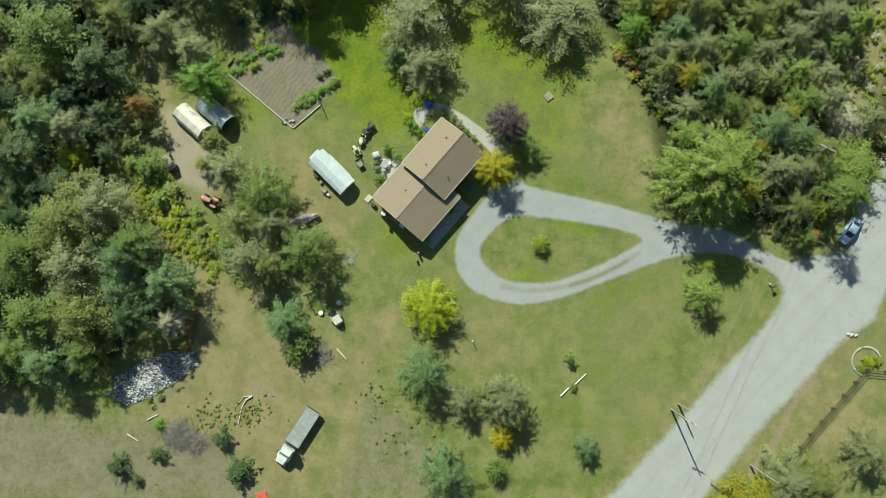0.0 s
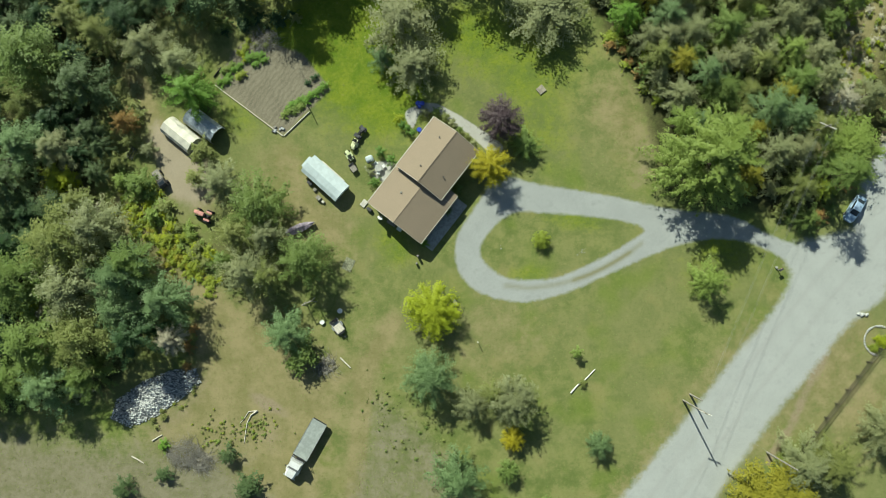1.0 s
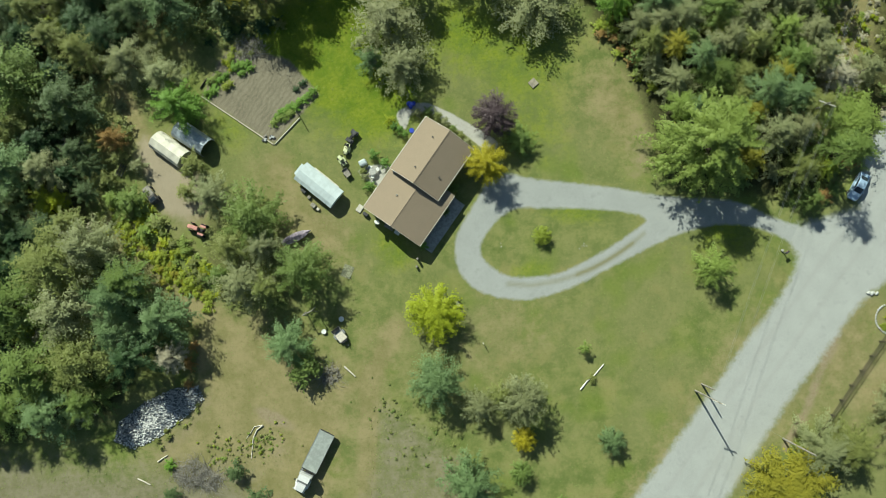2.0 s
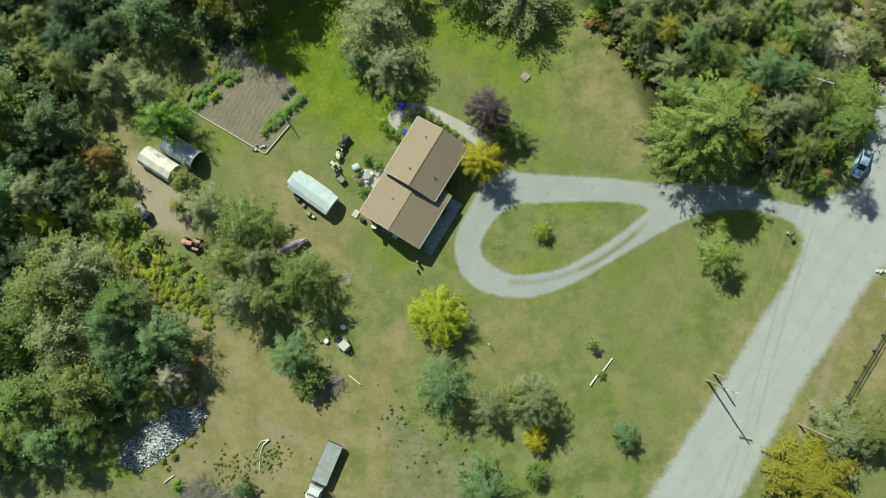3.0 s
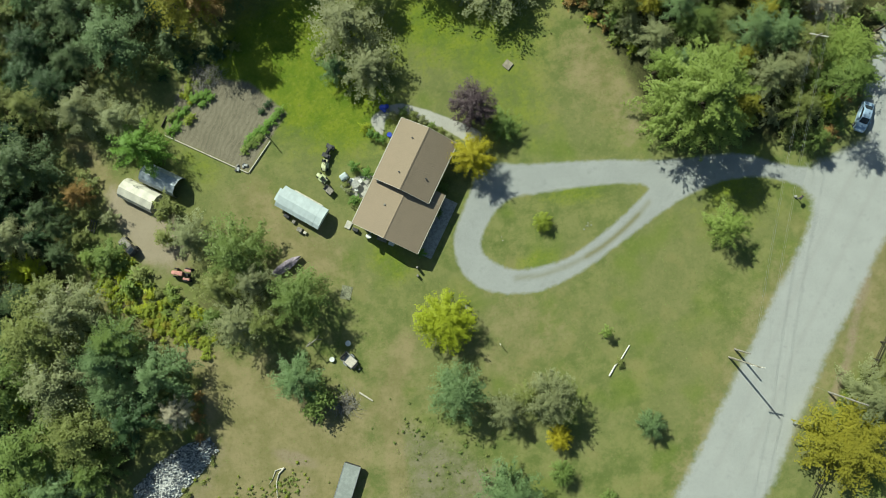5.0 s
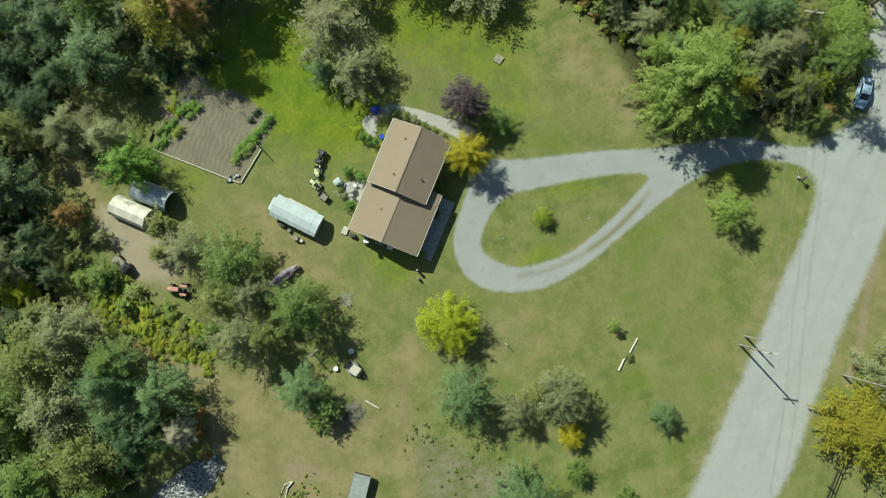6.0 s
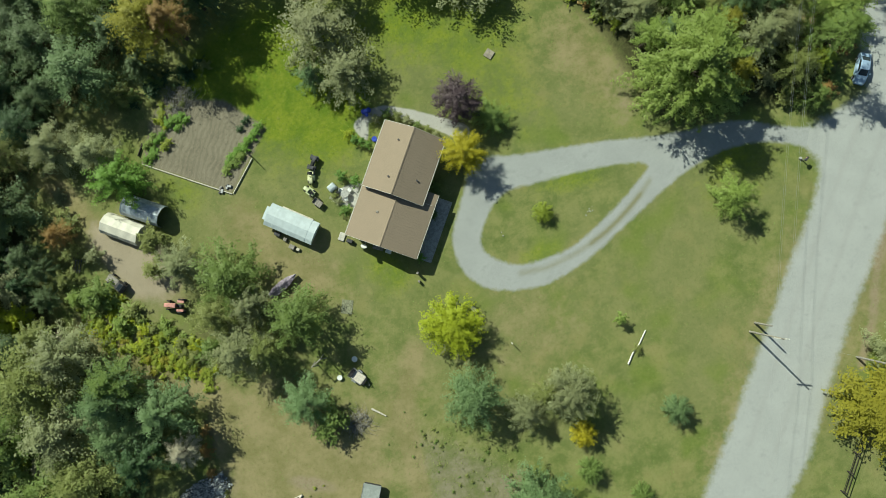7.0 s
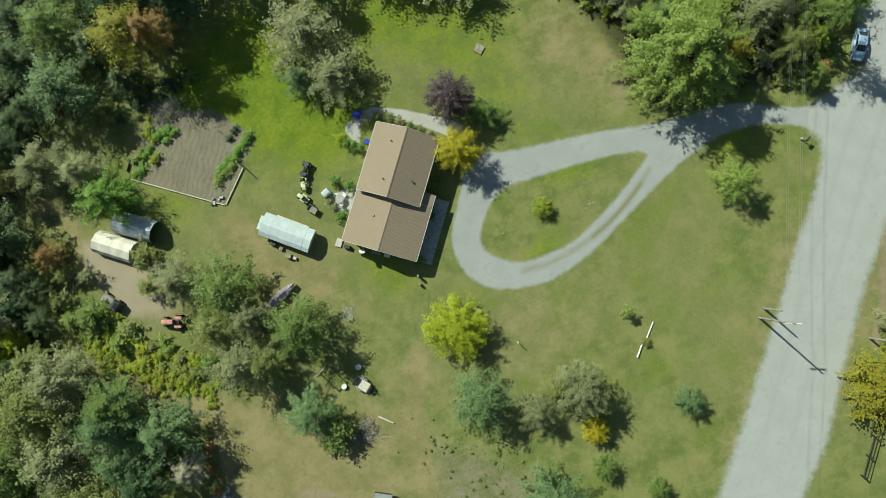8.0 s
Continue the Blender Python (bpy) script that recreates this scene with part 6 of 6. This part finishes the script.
undergrowth("undergrowth", WOOD_EAST, ("olive", "grey", "weed", "green", "grey"), 130, 13, "mixed undergrowth filling the eastern wood")
undergrowth("undergrowth", WOOD_WEST, ("olive", "grey", "dead", "weed", "green"), 130, 14, "mixed undergrowth filling the western wood")


def tufts(name, count, region, leaf, material, label, seed, spread=1.0):
    """Small blades and weeds, as one sheet of growth."""
    g = np.random.default_rng(seed)
    x, y = g.uniform(-80, 80, count * 6), g.uniform(-56, 66, count * 6)
    keep = np.ones(x.shape, bool)
    for poly, inside in region:
        d = signed(x, y, poly)
        keep &= (d > 0) if inside else (d < -0.6)
    x, y = x[keep][:count], y[keep][:count]
    n = len(x)
    k = 3
    x, y = np.repeat(x, k) + g.normal(0, leaf * spread, n * k), np.repeat(y, k) + g.normal(0, leaf * spread, n * k)
    a, size = g.uniform(0, 6.28, n * k), leaf * g.uniform(0.5, 1.4, n * k)
    base, tip = np.stack([x, y, 0 * x], -1), np.stack([x + size * 0.8 * np.cos(a), y + size * 0.8 * np.sin(a), size * g.uniform(0.4, 1.0, n * k)], -1)
    w = np.stack([-np.sin(a), np.cos(a), 0 * a], -1) * (size * 0.35)[:, None]
    v = np.stack([base - w, base + w, tip], 1).reshape(-1, 3)
    tagged(new(name, mesh_of(name, v, np.arange(len(v)).reshape(-1, 3), material)), label, "grass", kind="stuff")


YARD = [(-45.85, 26.14), (-43.01, 22.40), (-38.32, 19.13), (-36.42, 14.95), (-39.18, 12.63), (-43.83, 14.03), (-45.75, 18.68), (-47.19, 22.41)]
PLOT = [(-36.12, 31.54), (-25.54, 22.73), (-17.61, 29.80), (-21.73, 35.90), (-30.14, 39.21), (-32.91, 36.87)]
HARD = [(YARD, False), (PLOT, False), (ROAD_LEFT + ROAD_RIGHT + ROAD_TAIL, False), (smooth_line(DRIVE_OUT, True, 4), False)]
tufts("weeds", 6000, [(ROUGH, True)], 0.15, LEAVES["olive"], "low weeds and thistles in the rough field", 1)
tufts("weeds", 3500, [(FIELD, True)], 0.15, LEAVES["olive"], "low weeds in the dry field", 2)
tufts("grass_tufts", 14000, HARD + [(WOOD_WEST, False), (WOOD_EAST, False)], 0.09, LEAVES["green"], "scattered coarse tufts in the mown lawn", 3)
